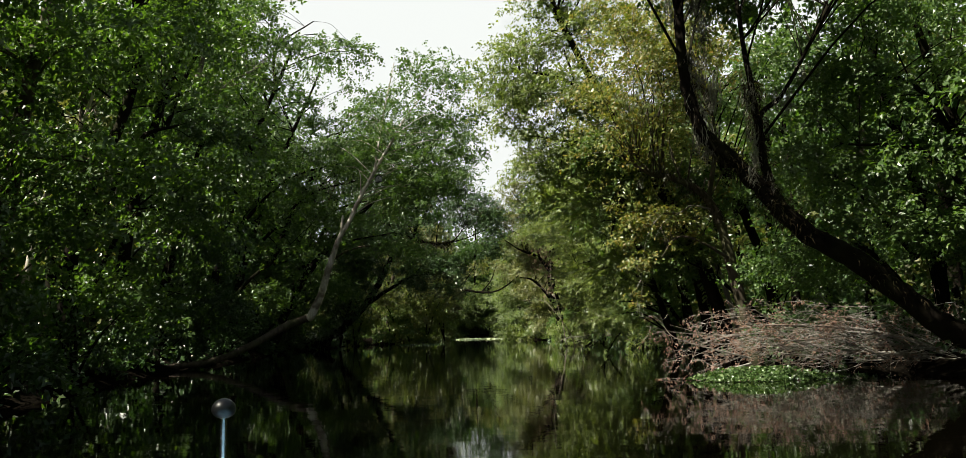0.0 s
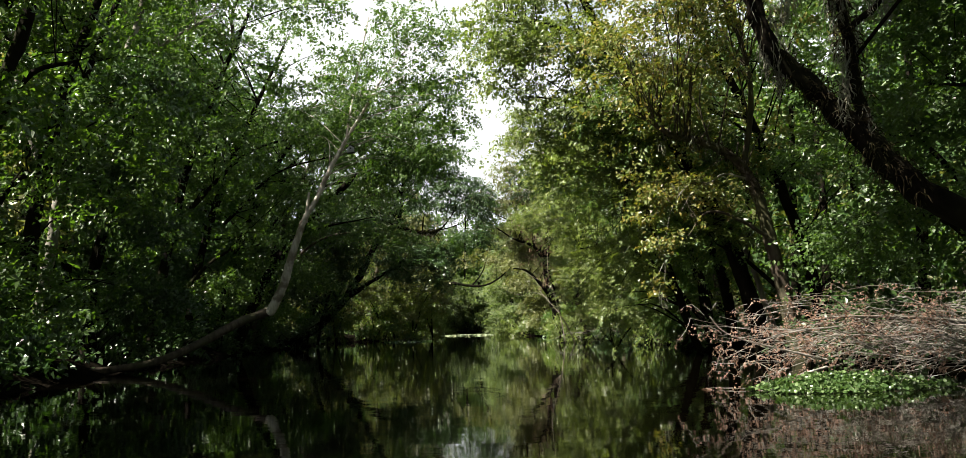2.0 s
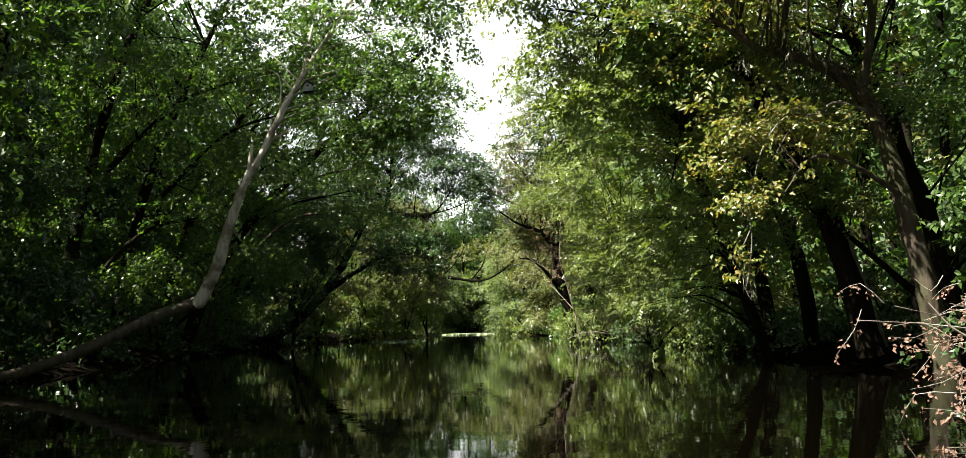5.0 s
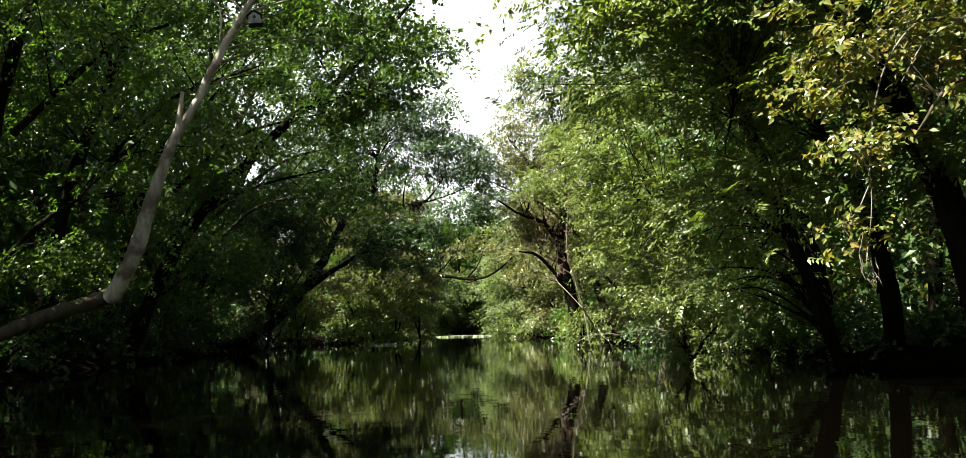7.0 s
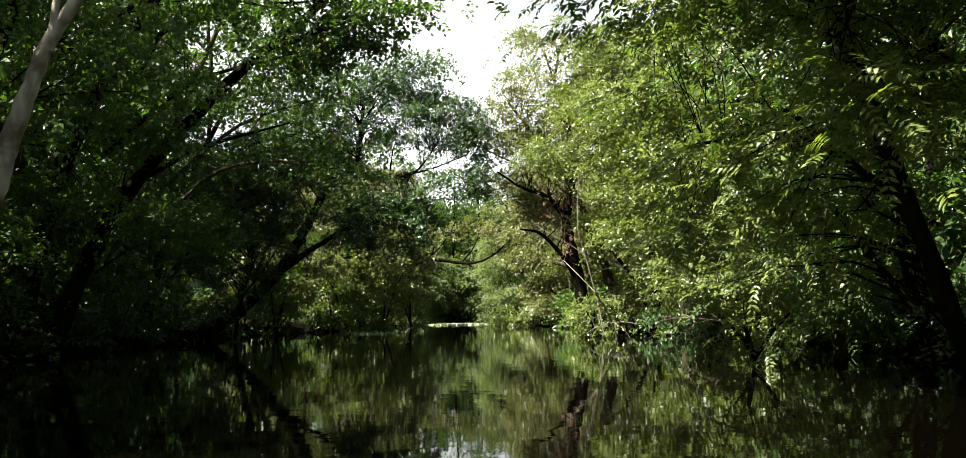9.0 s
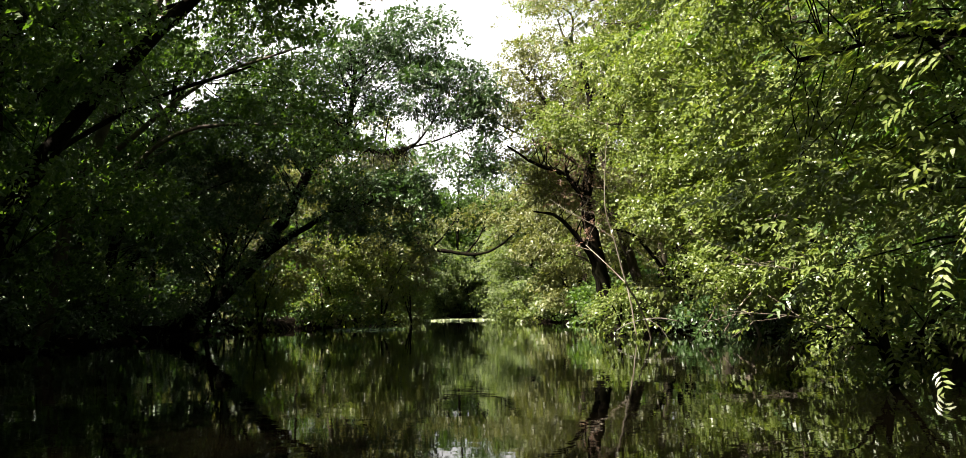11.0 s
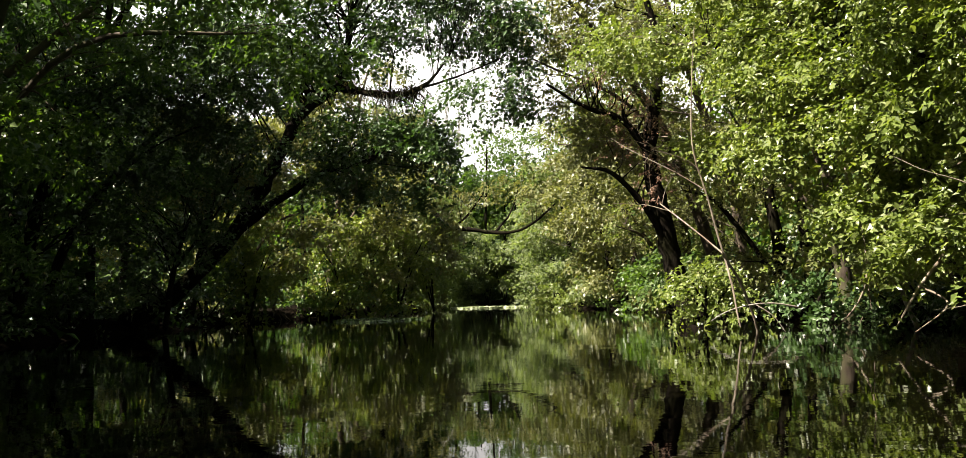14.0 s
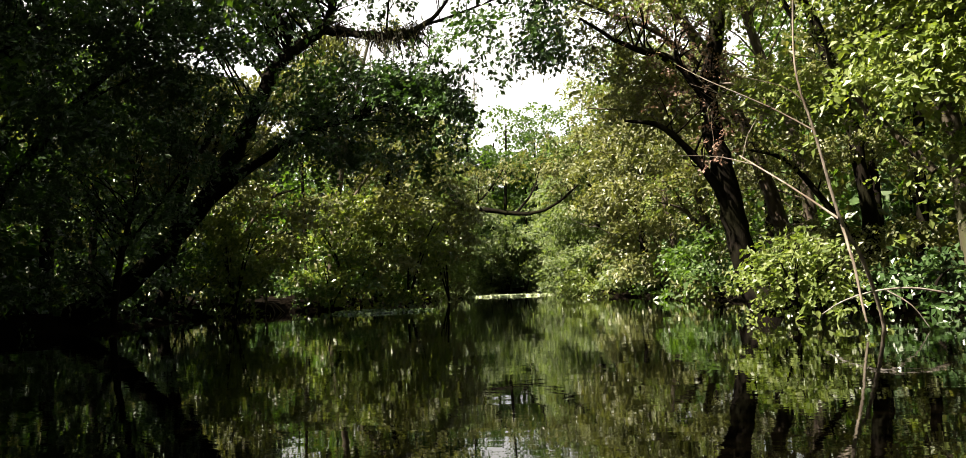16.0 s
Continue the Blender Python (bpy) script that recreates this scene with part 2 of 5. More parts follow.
def crown_points(masses, clumps, per_clump, spread):
    """Clumps of sprays within ellipsoids (x, y, z, rx, ry, rz), denser towards their skins."""
    m = np.asarray(masses, float)
    vol = (m[:, 3] * m[:, 4] * m[:, 5]) ** 0.75
    pick = rng.choice(len(m), clumps, p=vol / vol.sum())
    d = unit(rng.normal(0, 1, (clumps, 3)) + np.array([0, 0, 0.40]))
    r = rng.uniform(0, 1, (clumps, 1)) ** 0.42
    c = m[pick, :3] + d * r * m[pick, 3:6]
    c[:, 2] = np.maximum(c[:, 2], 0.25 + 0.3 * rng.uniform(0, 1, clumps))
    out = unit(d * np.array([1, 1, 0.5]) + rng.normal(0, 0.45, (clumps, 3)))
    p = np.repeat(c, per_clump, 0)
    off = rng.normal(0, 1, p.shape) * spread * np.array([1, 1, 0.17])
    off[:, 2] -= 0.24 * (off[:, 0] ** 2 + off[:, 1] ** 2) / spread
    ways = unit(np.repeat(out, per_clump, 0) * 0.8 + unit(off) * 0.7 + rng.normal(0, 0.25, p.shape) + np.array([0, 0, -0.18]))
    p = p + off
    p[:, 2] = np.maximum(p[:, 2], 0.12)
    return c, p, ways


def tree(kind_name, label, trunk, masses, leaf_mat, bark, limbs=(), clumps=120, per_clump=6, size=0.10, spread=0.32,
         kind="broad", twigs=0.6, category="tree", group="", per=9, girth=1.0, rounded=False):
    """A tree: a tapered trunk and limbs along given lines (x, y, z, radius), twigs out to its clumps, and a crown of leaves."""
    trunk = [(x, y, z, r * girth) for x, y, z, r in trunk]
    limbs = [[(x, y, z, r * girth) for x, y, z, r in pts] for pts in limbs]
    base = trunk[0]
    root = new(kind_name)
    root.location = base[:3]
    bpy.context.view_layer.update()
    inv = Matrix.Translation(-Vector(base[:3]))
    tagged(root, label, category, group)
    me, path = limb_mesh("trunk", trunk, bark, 10 if category == "tree" and girth != 1.0 else 7, 6)
    parts = [child("trunk", me, root)]
    lines = [path]
    for pts in limbs:
        me, path = limb_mesh("limb", pts, bark, 6, 5)
        parts.append(child("limb", me, root))
        lines.append(path)
    wood = np.vstack(lines)
    c, p, ways = crown_points(masses, clumps, per_clump, spread)
    if twigs > 0:
        soup = Soup()
        for q in c[rng.uniform(0, 1, len(c)) < twigs]:
            dist = np.linalg.norm((wood[:, :3] - q) * np.array([1, 1, 0.8]), axis=1) + np.maximum(0, wood[:, 2] - q[2] + 0.4) * 0.8
            dist = dist * rng.uniform(0.7, 1.5, len(dist))
            w = wood[np.argmin(dist)]
            r0 = min(w[3] * 0.4, 0.03)
            bend = (w[:3] + q) / 2 + np.array([0, 0, 0.12 * np.linalg.norm(q - w[:3])]) + rng.normal(0, 0.12, 3)
            line = smooth_path([w[:3], bend, q], 3)
            v, f = tube(line, np.linspace(r0, 0.006, len(line)), 3)
            soup.add(v, f)
        if soup.n:
            parts.append(child("twig", soup.mesh("twig", bark, True), root, kind="stuff"))
    v, f = leaves(p, ways, size, kind, per, rounded)
    parts.append(child("crown", mesh_from("crown", v, f, leaf_mat), root))
    for o in parts:
        o.matrix_parent_inverse = inv
    return root


LEFT_BANK = [(-40, -7.0), (0, -6.3), (10, -6.2), (18, -7.6), (24, -8.5), (35, -9.2), (43, -9.4), (50, -9.2), (59, -9.2), (63, -6.6), (67, -5.2), (72, -4.7), (82, -3.7), (400, -3.7)]
RIGHT_BANK = [(-40, 9.5), (0, 9.0), (12, 8.6), (19, 8.2), (24, 7.6), (30, 6.8), (34, 6.8), (38, 7.0), (44, 7.0), (52, 6.6), (60, 6.2), (69, 5.6), (74, 3.2), (82, 2.7), (400, 2.7)]


def left_at(y):
    return float(np.interp(y, [p[0] for p in LEFT_BANK], [p[1] for p in LEFT_BANK]))


def right_at(y):
    return float(np.interp(y, [p[0] for p in RIGHT_BANK], [p[1] for p in RIGHT_BANK]))


# ---- ground and water ----
def build_ground():
    xs = np.concatenate([np.linspace(-600, -60, 8), np.linspace(-40, -14, 14), np.linspace(-13, 13, 66), np.linspace(14, 40, 14), np.linspace(60, 600, 8)])
    ys = np.concatenate([np.linspace(-600, -40, 7), np.linspace(-30, 104, 168), np.linspace(112, 200, 8), np.linspace(230, 900, 8)])
    X, Y = np.meshgrid(xs, ys, indexing="ij")
    Z = np.zeros_like(X)
    for i in range(X.shape[0]):
        for j in range(X.shape[1]):
            x, y = X[i, j], Y[i, j]
            hollow = 1.2 * max(0.0, min(1.0, (y - 30) / 4, (50 - y) / 4))      # the water reaches in under the sunlit boughs
            inland = max(left_at(y) - x, x - right_at(y) - hollow, y - 94 + 0.03 * x * x)
            bumpy = noise.noise(Vector((x * 0.6, y * 0.6, 0))) * 0.16 + noise.noise(Vector((x * 2.1, y * 2.1, 3))) * 0.05
            Z[i, j] = max(-1.4, min(0.30 + 0.03 * min(max(inland, 0), 15), inland * 0.35)) + (bumpy if inland > -0.8 else 0)
    nx, ny = X.shape
    i, j = np.meshgrid(np.arange(nx - 1), np.arange(ny - 1), indexing="ij")
    f = np.stack([i * ny + j, (i + 1) * ny + j, (i + 1) * ny + j + 1, i * ny + j + 1], -1).reshape(-1, 4)
    m, n, l, bsdf = material("bank_soil")
    a, b = noise_node(n, l, 1.4, 6.0), noise_node(n, l, 22.0, 5.0)
    mixed = n.new("ShaderNodeMath")
    mixed.operation = "MULTIPLY_ADD"
    mixed.inputs[1].default_value = 0.55
    half = n.new("ShaderNodeMath")
    half.operation = "MULTIPLY"
    half.inputs[1].default_value = 0.45
    l.new(b.outputs["Fac"], half.inputs[0])
    l.new(a.outputs["Fac"], mixed.inputs[0])
    l.new(half.outputs[0], mixed.inputs[2])
    # dark litter, sunk to near black to hold the shade under the boughs
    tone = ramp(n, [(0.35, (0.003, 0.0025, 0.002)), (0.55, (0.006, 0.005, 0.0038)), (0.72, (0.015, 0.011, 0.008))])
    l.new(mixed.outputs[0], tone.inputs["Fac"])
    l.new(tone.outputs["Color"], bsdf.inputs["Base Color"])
    bsdf.inputs["Roughness"].default_value = 1.0
    bsdf.inputs["Specular IOR Level"].default_value = 0.0
    add_bump(n, l, bsdf, mixed.outputs[0], 0.8, 0.08)
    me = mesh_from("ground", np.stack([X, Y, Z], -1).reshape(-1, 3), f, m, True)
    tagged(new("ground", me), "dark leaf-littered soil of both creek banks and bed, blackened for shade", "ground", kind="structure")


def build_water():
    m, n, l, bsdf = material("creek_water")
    bsdf.inputs["Base Color"].default_value = (0.0010, 0.0008, 0.0004, 1)
    bsdf.inputs["Roughness"].default_value = 0.015
    bsdf.inputs["IOR"].default_value = 1.33
    wide, fine = noise_node(n, l, 0.9, 2.0, (1, 1.6, 1)), noise_node(n, l, 6.0, 2.0, (1, 2.0, 1))
    mixed = n.new("ShaderNodeMath")
    mixed.operation = "MULTIPLY_ADD"
    mixed.inputs[1].default_value = 0.12
    l.new(fine.outputs["Fac"], mixed.inputs[0])
    l.new(wide.outputs["Fac"], mixed.inputs[2])
    add_bump(n, l, bsdf, mixed.outputs[0], 0.05, 0.05)
    v = np.array([(-60, -60, 0), (60, -60, 0), (60, 210, 0), (-60, 210, 0)], float)
    me = mesh_from("water", v, np.array([[0, 1, 2, 3]]), m)
    tagged(new("water", me), "still tannin-dark creek water with faint ripples", "water", kind="structure")


build_ground()
build_water()

# ---- named trees ----
GL, GR = "trees on the shaded bank", "trees on the sunlit bank"

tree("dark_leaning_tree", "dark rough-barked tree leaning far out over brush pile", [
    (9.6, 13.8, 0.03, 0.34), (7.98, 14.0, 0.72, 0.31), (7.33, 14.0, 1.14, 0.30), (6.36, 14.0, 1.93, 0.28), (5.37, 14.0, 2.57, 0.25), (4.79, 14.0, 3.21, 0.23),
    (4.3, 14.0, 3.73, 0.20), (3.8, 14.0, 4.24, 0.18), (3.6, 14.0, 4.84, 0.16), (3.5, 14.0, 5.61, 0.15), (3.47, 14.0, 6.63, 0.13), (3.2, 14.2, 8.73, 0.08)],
    [(3.4, 16.2, 9.2, 1.8, 1.3, 1.2), (5.4, 16.8, 8.6, 1.8, 1.3, 1.2), (1.6, 12.2, 8.8, 1.7, 0.8, 0.6), (3.4, 12.0, 8.4, 1.8, 0.8, 0.6), (5.4, 11.8, 8.0, 1.8, 0.8, 0.6), (7.0, 11.8, 7.0, 1.4, 0.8, 0.6)], LEAF_MID, BARK_DARK_SHADED,
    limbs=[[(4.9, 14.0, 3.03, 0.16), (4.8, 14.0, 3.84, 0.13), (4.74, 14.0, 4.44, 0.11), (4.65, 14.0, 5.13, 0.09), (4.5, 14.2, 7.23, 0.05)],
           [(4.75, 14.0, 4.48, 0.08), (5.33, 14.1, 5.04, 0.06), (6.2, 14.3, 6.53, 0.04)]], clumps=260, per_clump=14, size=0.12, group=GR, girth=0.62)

pale_tree = tree("pale_leaning_tree", "pale grey-barked tree leaning out over the water", [
    (-5.62, 27.3, 1.46, 0.215), (-5.55, 27.3, 1.5, 0.22), (-5.38, 27.3, 1.85, 0.215), (-5.26, 27.3, 2.1, 0.21), (-5.14, 27.3, 2.48, 0.20), (-5.03, 27.3, 2.9, 0.18), (-4.9, 27.3, 3.28, 0.165), (-4.75, 27.3, 3.75, 0.15), (-4.6, 27.3, 4.1, 0.135), (-4.3, 27.3, 4.6, 0.12), (-4.06, 27.3, 5.14, 0.11), (-3.66, 27.3, 5.92, 0.10), (-2.95, 27.6, 7.26, 0.075), (-2.57, 28.0, 8.12, 0.05), (-1.83, 28.0, 9.05, 0.03)],
    [(-1.9, 28, 9.45, 1.5, 1.6, 1.1), (-0.7, 28, 9.25, 0.8, 1.2, 1.2), (-0.8, 27.8, 7.26, 0.7, 1.0, 0.8), (-1.3, 28.3, 6.15, 0.8, 1.2, 0.6), (-1.1, 28.3, 8.25, 1.1, 1.3, 0.8), (-2.9, 28.2, 7.85, 1.4, 1.4, 1.5), (-2.2, 28, 6.05, 1.2, 1.2, 1.0), (-4.2, 28.4, 7.05, 1.4, 1.4, 1.6)],
    LEAF_MID, BARK_PALE,
    limbs=[[(-9.2, 23.6, 0.05, 0.15), (-7.9, 24.4, 0.2, 0.16), (-7.1, 25.3, 0.55, 0.175), (-6.5, 26.3, 1.0, 0.19), (-6.2, 27.0, 1.24, 0.20), (-5.89, 27.3, 1.37, 0.21), (-5.55, 27.3, 1.5, 0.22)], [(-3.5, 27.4, 6.26, 0.06), (-3.31, 28.0, 8.03, 0.045), (-2.88, 28.0, 10.15, 0.02)],
           [(-4.62, 27.3, 3.91, 0.10), (-4.55, 27.25, 4.41, 0.08), (-4.52, 27.25, 4.76, 0.05)]], clumps=150, per_clump=12, size=0.105, group=GL, girth=0.6, twigs=0.3)
for piece in pale_tree.children:                       # its mossy foot wears darker bark, for the shade below the bend
    if piece.name.startswith("limb") and min(v.co.z for v in piece.data.vertices) < 0.3:
        piece.data.materials[0] = BARK_BROWN
        tagged(piece, "mossy foot of the pale trunk, darkened for shade")

tree("tall_bank_tree", "tall grey-brown tree with sinuous trunk among bank foliage", [
    (-11.6, 26.0, 0.06, 0.26), (-11.18, 26.0, 2.22, 0.22), (-11.03, 26.0, 3.17, 0.21), (-10.7, 26.0, 5.1, 0.18), (-9.7, 26.0, 6.26, 0.16), (-9.33, 26.0, 8.04, 0.14), (-8.78, 26.0, 9.85, 0.11), (-8.7, 26, 12.66, 0.07)],
    [(-8.8, 26.5, 11.16, 3.0, 2.5, 2.2), (-9.0, 27, 7.66, 2.2, 2.0, 1.8), (-7.4, 26.5, 9.16, 2.0, 2.0, 1.8)], LEAF_MID, BARK_GREY,
    limbs=[[(-10.8, 26, 4.46, 0.12), (-11.6, 25.8, 6.17, 0.09), (-12.2, 25.8, 8.67, 0.06)], [(-9.4, 26, 7.66, 0.09), (-8.2, 26.3, 8.86, 0.06), (-7.0, 26.5, 9.66, 0.04)]],
    clumps=130, per_clump=12, size=0.12, group=GL, girth=0.7)

tree("overhanging_tree", "tall green tree leaning its crown over the creek", [
    (-9.4, 37.5, 0.2, 0.22), (-8.0, 37.2, 3.2, 0.18), (-5.6, 37.0, 6.0, 0.14), (-3.2, 36.8, 8.0, 0.09), (-1.4, 36.8, 10.0, 0.04)],
    [(-1.7, 36.5, 7.6, 0.9, 1.1, 0.6), (-1.1, 37.0, 8.8, 0.9, 1.1, 0.6), (-2.5, 36.3, 8.6, 1.0, 1.1, 0.6), (-3.0, 37.0, 7.4, 1.0, 1.1, 0.6), (-2.6, 37.0, 10.0, 1.1, 1.1, 0.6), (-4.0, 36.8, 9.4, 1.2, 1.2, 0.7)], LEAF_MID, BARK_DARK_SHADED,
    limbs=[[(-4.4, 36.9, 7.0, 0.07), (-3.0, 36.6, 7.4, 0.05), (-1.8, 36.4, 7.7, 0.02)]], clumps=90, per_clump=16, size=0.13, spread=0.34, group=GL)

tree("overhanging_tree", "tall dense green tree leaning its crown over the creek", [
    (7.4, 25.4, 0.2, 0.24), (6.6, 25.3, 3.0, 0.20), (5.0, 25.2, 6.0, 0.16), (3.2, 25.0, 9.0, 0.11), (1.8, 25.0, 12.4, 0.05)],
    [(2.5, 25.0, 12.6, 1.0, 1.2, 0.7), (2.0, 25.0, 11.2, 0.9, 1.2, 0.6), (1.5, 25.2, 9.6, 1.0, 1.2, 0.6), (1.0, 25.0, 8.3, 0.8, 1.1, 0.6), (1.3, 25.2, 7.2, 1.0, 1.2, 0.5), (1.8, 25.4, 6.0, 0.9, 1.2, 0.45), (2.4, 25.2, 5.2, 0.9, 1.1, 0.4), (2.8, 25.0, 8.2, 1.2, 1.4, 0.7), (3.0, 25.2, 10.2, 1.3, 1.4, 0.7), (2.9, 25.0, 12.4, 1.3, 1.4, 0.7), (3.4, 25.0, 6.4, 1.2, 1.4, 0.6)], LEAF_LIME, BARK_DARK_SHADED,
    limbs=[[(5.2, 25.2, 5.6, 0.08), (3.6, 25.1, 6.4, 0.06), (1.8, 25.2, 6.8, 0.02)], [(3.9, 25.1, 7.8, 0.08), (2.4, 25.0, 8.6, 0.05), (1.0, 25.0, 8.8, 0.02)], [(2.8, 25.0, 9.8, 0.06), (2.3, 25.1, 10.8, 0.04), (1.6, 25.0, 11.4, 0.015)]],
    clumps=220, per_clump=20, size=0.10, spread=0.36, group=GR)

tree("bank_thicket", "dark leafy thicket round the foot of an arching tree", [
    (-8.2, 48.6, 0.1, 0.08), (-7.9, 48.4, 1.6, 0.06), (-7.4, 48.2, 3.0, 0.03)],
    [(-8.4, 48.6, 1.2, 1.0, 1.0, 0.8), (-7.6, 48.5, 2.4, 1.0, 0.9, 0.7), (-6.6, 48.8, 3.5, 0.8, 0.8, 0.6), (-6.2, 49.0, 4.6, 0.7, 0.7, 0.6), (-9.0, 48.8, 3.0, 1.0, 1.0, 0.8), (-8.2, 48.8, 4.4, 1.0, 0.9, 0.7)], LEAF_DARK, BARK_DARK_SHADED,
    limbs=[[(-7.9, 48.4, 1.6, 0.04), (-7.0, 48.5, 2.8, 0.03), (-6.3, 48.8, 4.2, 0.015)]], clumps=80, per_clump=11, size=0.12, group=GL, category="shrub")

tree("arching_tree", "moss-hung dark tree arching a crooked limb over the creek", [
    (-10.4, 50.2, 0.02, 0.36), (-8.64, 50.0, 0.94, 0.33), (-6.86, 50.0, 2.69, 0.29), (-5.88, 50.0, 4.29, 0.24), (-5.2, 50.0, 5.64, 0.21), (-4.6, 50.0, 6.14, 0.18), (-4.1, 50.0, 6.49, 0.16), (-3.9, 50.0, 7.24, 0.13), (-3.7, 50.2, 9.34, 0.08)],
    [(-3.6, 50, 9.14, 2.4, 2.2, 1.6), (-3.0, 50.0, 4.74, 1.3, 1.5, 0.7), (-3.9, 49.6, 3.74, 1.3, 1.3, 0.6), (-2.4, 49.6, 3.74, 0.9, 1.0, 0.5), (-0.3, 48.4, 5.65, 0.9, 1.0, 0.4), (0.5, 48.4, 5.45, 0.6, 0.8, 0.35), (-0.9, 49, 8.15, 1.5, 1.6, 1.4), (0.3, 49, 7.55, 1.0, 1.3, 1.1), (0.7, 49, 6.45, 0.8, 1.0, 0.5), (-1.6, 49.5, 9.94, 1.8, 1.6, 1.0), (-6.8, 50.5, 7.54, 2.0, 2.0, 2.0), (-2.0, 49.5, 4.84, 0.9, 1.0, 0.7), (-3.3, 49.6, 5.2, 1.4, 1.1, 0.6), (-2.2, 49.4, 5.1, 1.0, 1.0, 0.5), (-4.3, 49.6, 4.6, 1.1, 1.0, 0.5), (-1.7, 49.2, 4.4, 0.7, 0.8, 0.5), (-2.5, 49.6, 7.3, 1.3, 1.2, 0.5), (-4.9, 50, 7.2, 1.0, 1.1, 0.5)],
    LEAF_DARK, BARK_DARK_SHADED,
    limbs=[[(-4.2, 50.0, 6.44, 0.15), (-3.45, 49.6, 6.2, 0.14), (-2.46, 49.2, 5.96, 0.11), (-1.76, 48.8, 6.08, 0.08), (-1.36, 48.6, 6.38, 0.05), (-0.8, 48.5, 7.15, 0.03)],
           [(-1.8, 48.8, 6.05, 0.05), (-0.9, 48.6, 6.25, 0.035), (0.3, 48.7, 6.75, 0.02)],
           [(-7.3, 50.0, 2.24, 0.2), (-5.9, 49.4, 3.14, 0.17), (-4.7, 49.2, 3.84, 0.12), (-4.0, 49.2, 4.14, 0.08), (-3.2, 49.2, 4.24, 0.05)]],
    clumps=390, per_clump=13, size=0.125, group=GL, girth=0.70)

tree("bank_sapling", "slender grey sapling leaning out of sunlit bank foliage", [
    (7.3, 42.7, 0.02, 0.10), (7.04, 42.7, 0.74, 0.09), (6.76, 42.7, 1.85, 0.085), (6.48, 42.7, 2.91, 0.08), (6.29, 42.7, 3.74, 0.07), (6.09, 42.7, 4.34, 0.06), (5.94, 42.7, 5.79, 0.05), (5.7, 42.7, 8.08, 0.03)],
    [(5.6, 42.8, 7.58, 1.6, 1.6, 1.6), (5.8, 43.0, 5.18, 1.3, 1.3, 1.0)], LEAF_LIME, BARK_GREY, clumps=60, per_clump=11, size=0.12, group=GR, girth=0.42)

tree("crooked_bank_tree", "crooked grey tree with bare limbs above brush pile", [
    (7.3, 22.8, 0.02, 0.26), (6.96, 22.6, 1.45, 0.22), (6.74, 22.6, 2.56, 0.20), (6.47, 22.6, 3.75, 0.17), (6.04, 22.6, 4.54, 0.14), (5.23, 22.6, 4.98, 0.11), (4.64, 22.6, 5.11, 0.08), (3.9, 22.5, 5.58, 0.04)],
    [(3.6, 21.5, 6.29, 1.6, 1.8, 1.4), (4.6, 20.5, 7.29, 2.0, 2.2, 1.8), (5.8, 23.6, 5.29, 1.8, 1.0, 1.4), (5.0, 22, 9.19, 2.4, 2.2, 1.8), (4.3, 22.8, 3.9, 0.9, 0.6, 0.5)], LEAF_TURN, BARK_BROWN,
    limbs=[[(6.6, 22.5, 2.78, 0.06), (5.74, 22.3, 3.24, 0.045), (5.22, 22.3, 3.3, 0.035), (4.79, 22.3, 2.79, 0.015)],
           [(6.2, 22.6, 4.28, 0.10), (6.4, 22.4, 6.18, 0.08), (5.9, 22.2, 8.68, 0.04)]], clumps=200, per_clump=13, size=0.095, group=GR, girth=0.75)

tree("ash_tree", "bright green tree with feathered compound leaves over water", [
    (6.6, 28.6, 0.02, 0.22), (5.9, 28.5, 2.05, 0.19), (5.0, 28.4, 4.65, 0.15), (4.0, 28.4, 7.45, 0.11), (3.0, 28.4, 10.65, 0.06)],
    [(3.2, 28.2, 6.85, 1.7, 1.6, 1.0), (4.0, 27.2, 4.86, 1.5, 1.5, 1.2), (4.0, 26.0, 2.76, 0.9, 0.9, 0.7),
     (3.6, 29.6, 2.85, 1.2, 1.3, 1.0), (3.7, 30.4, 1.7, 0.9, 1.0, 0.65), (4.6, 29, 1.9, 1.1, 1.2, 0.8), (3.0, 29.8, 4.65, 1.1, 1.2, 0.9), (4.6, 25.2, 6.67, 1.6, 1.5, 1.4)],
    LEAF_LIME, BARK_DARK_SHADED, limbs=[[(5.8, 28.5, 2.25, 0.09), (4.6, 29.2, 3.25, 0.06), (3.4, 30.0, 3.24, 0.03)], [(5.2, 28.4, 4.15, 0.09), (4.6, 27.0, 5.06, 0.06), (4.0, 26.0, 3.66, 0.03)]],
    clumps=260, per_clump=10, size=0.108, spread=0.34, kind="pinnate", group=GR, per=11, rounded=True, girth=0.6)

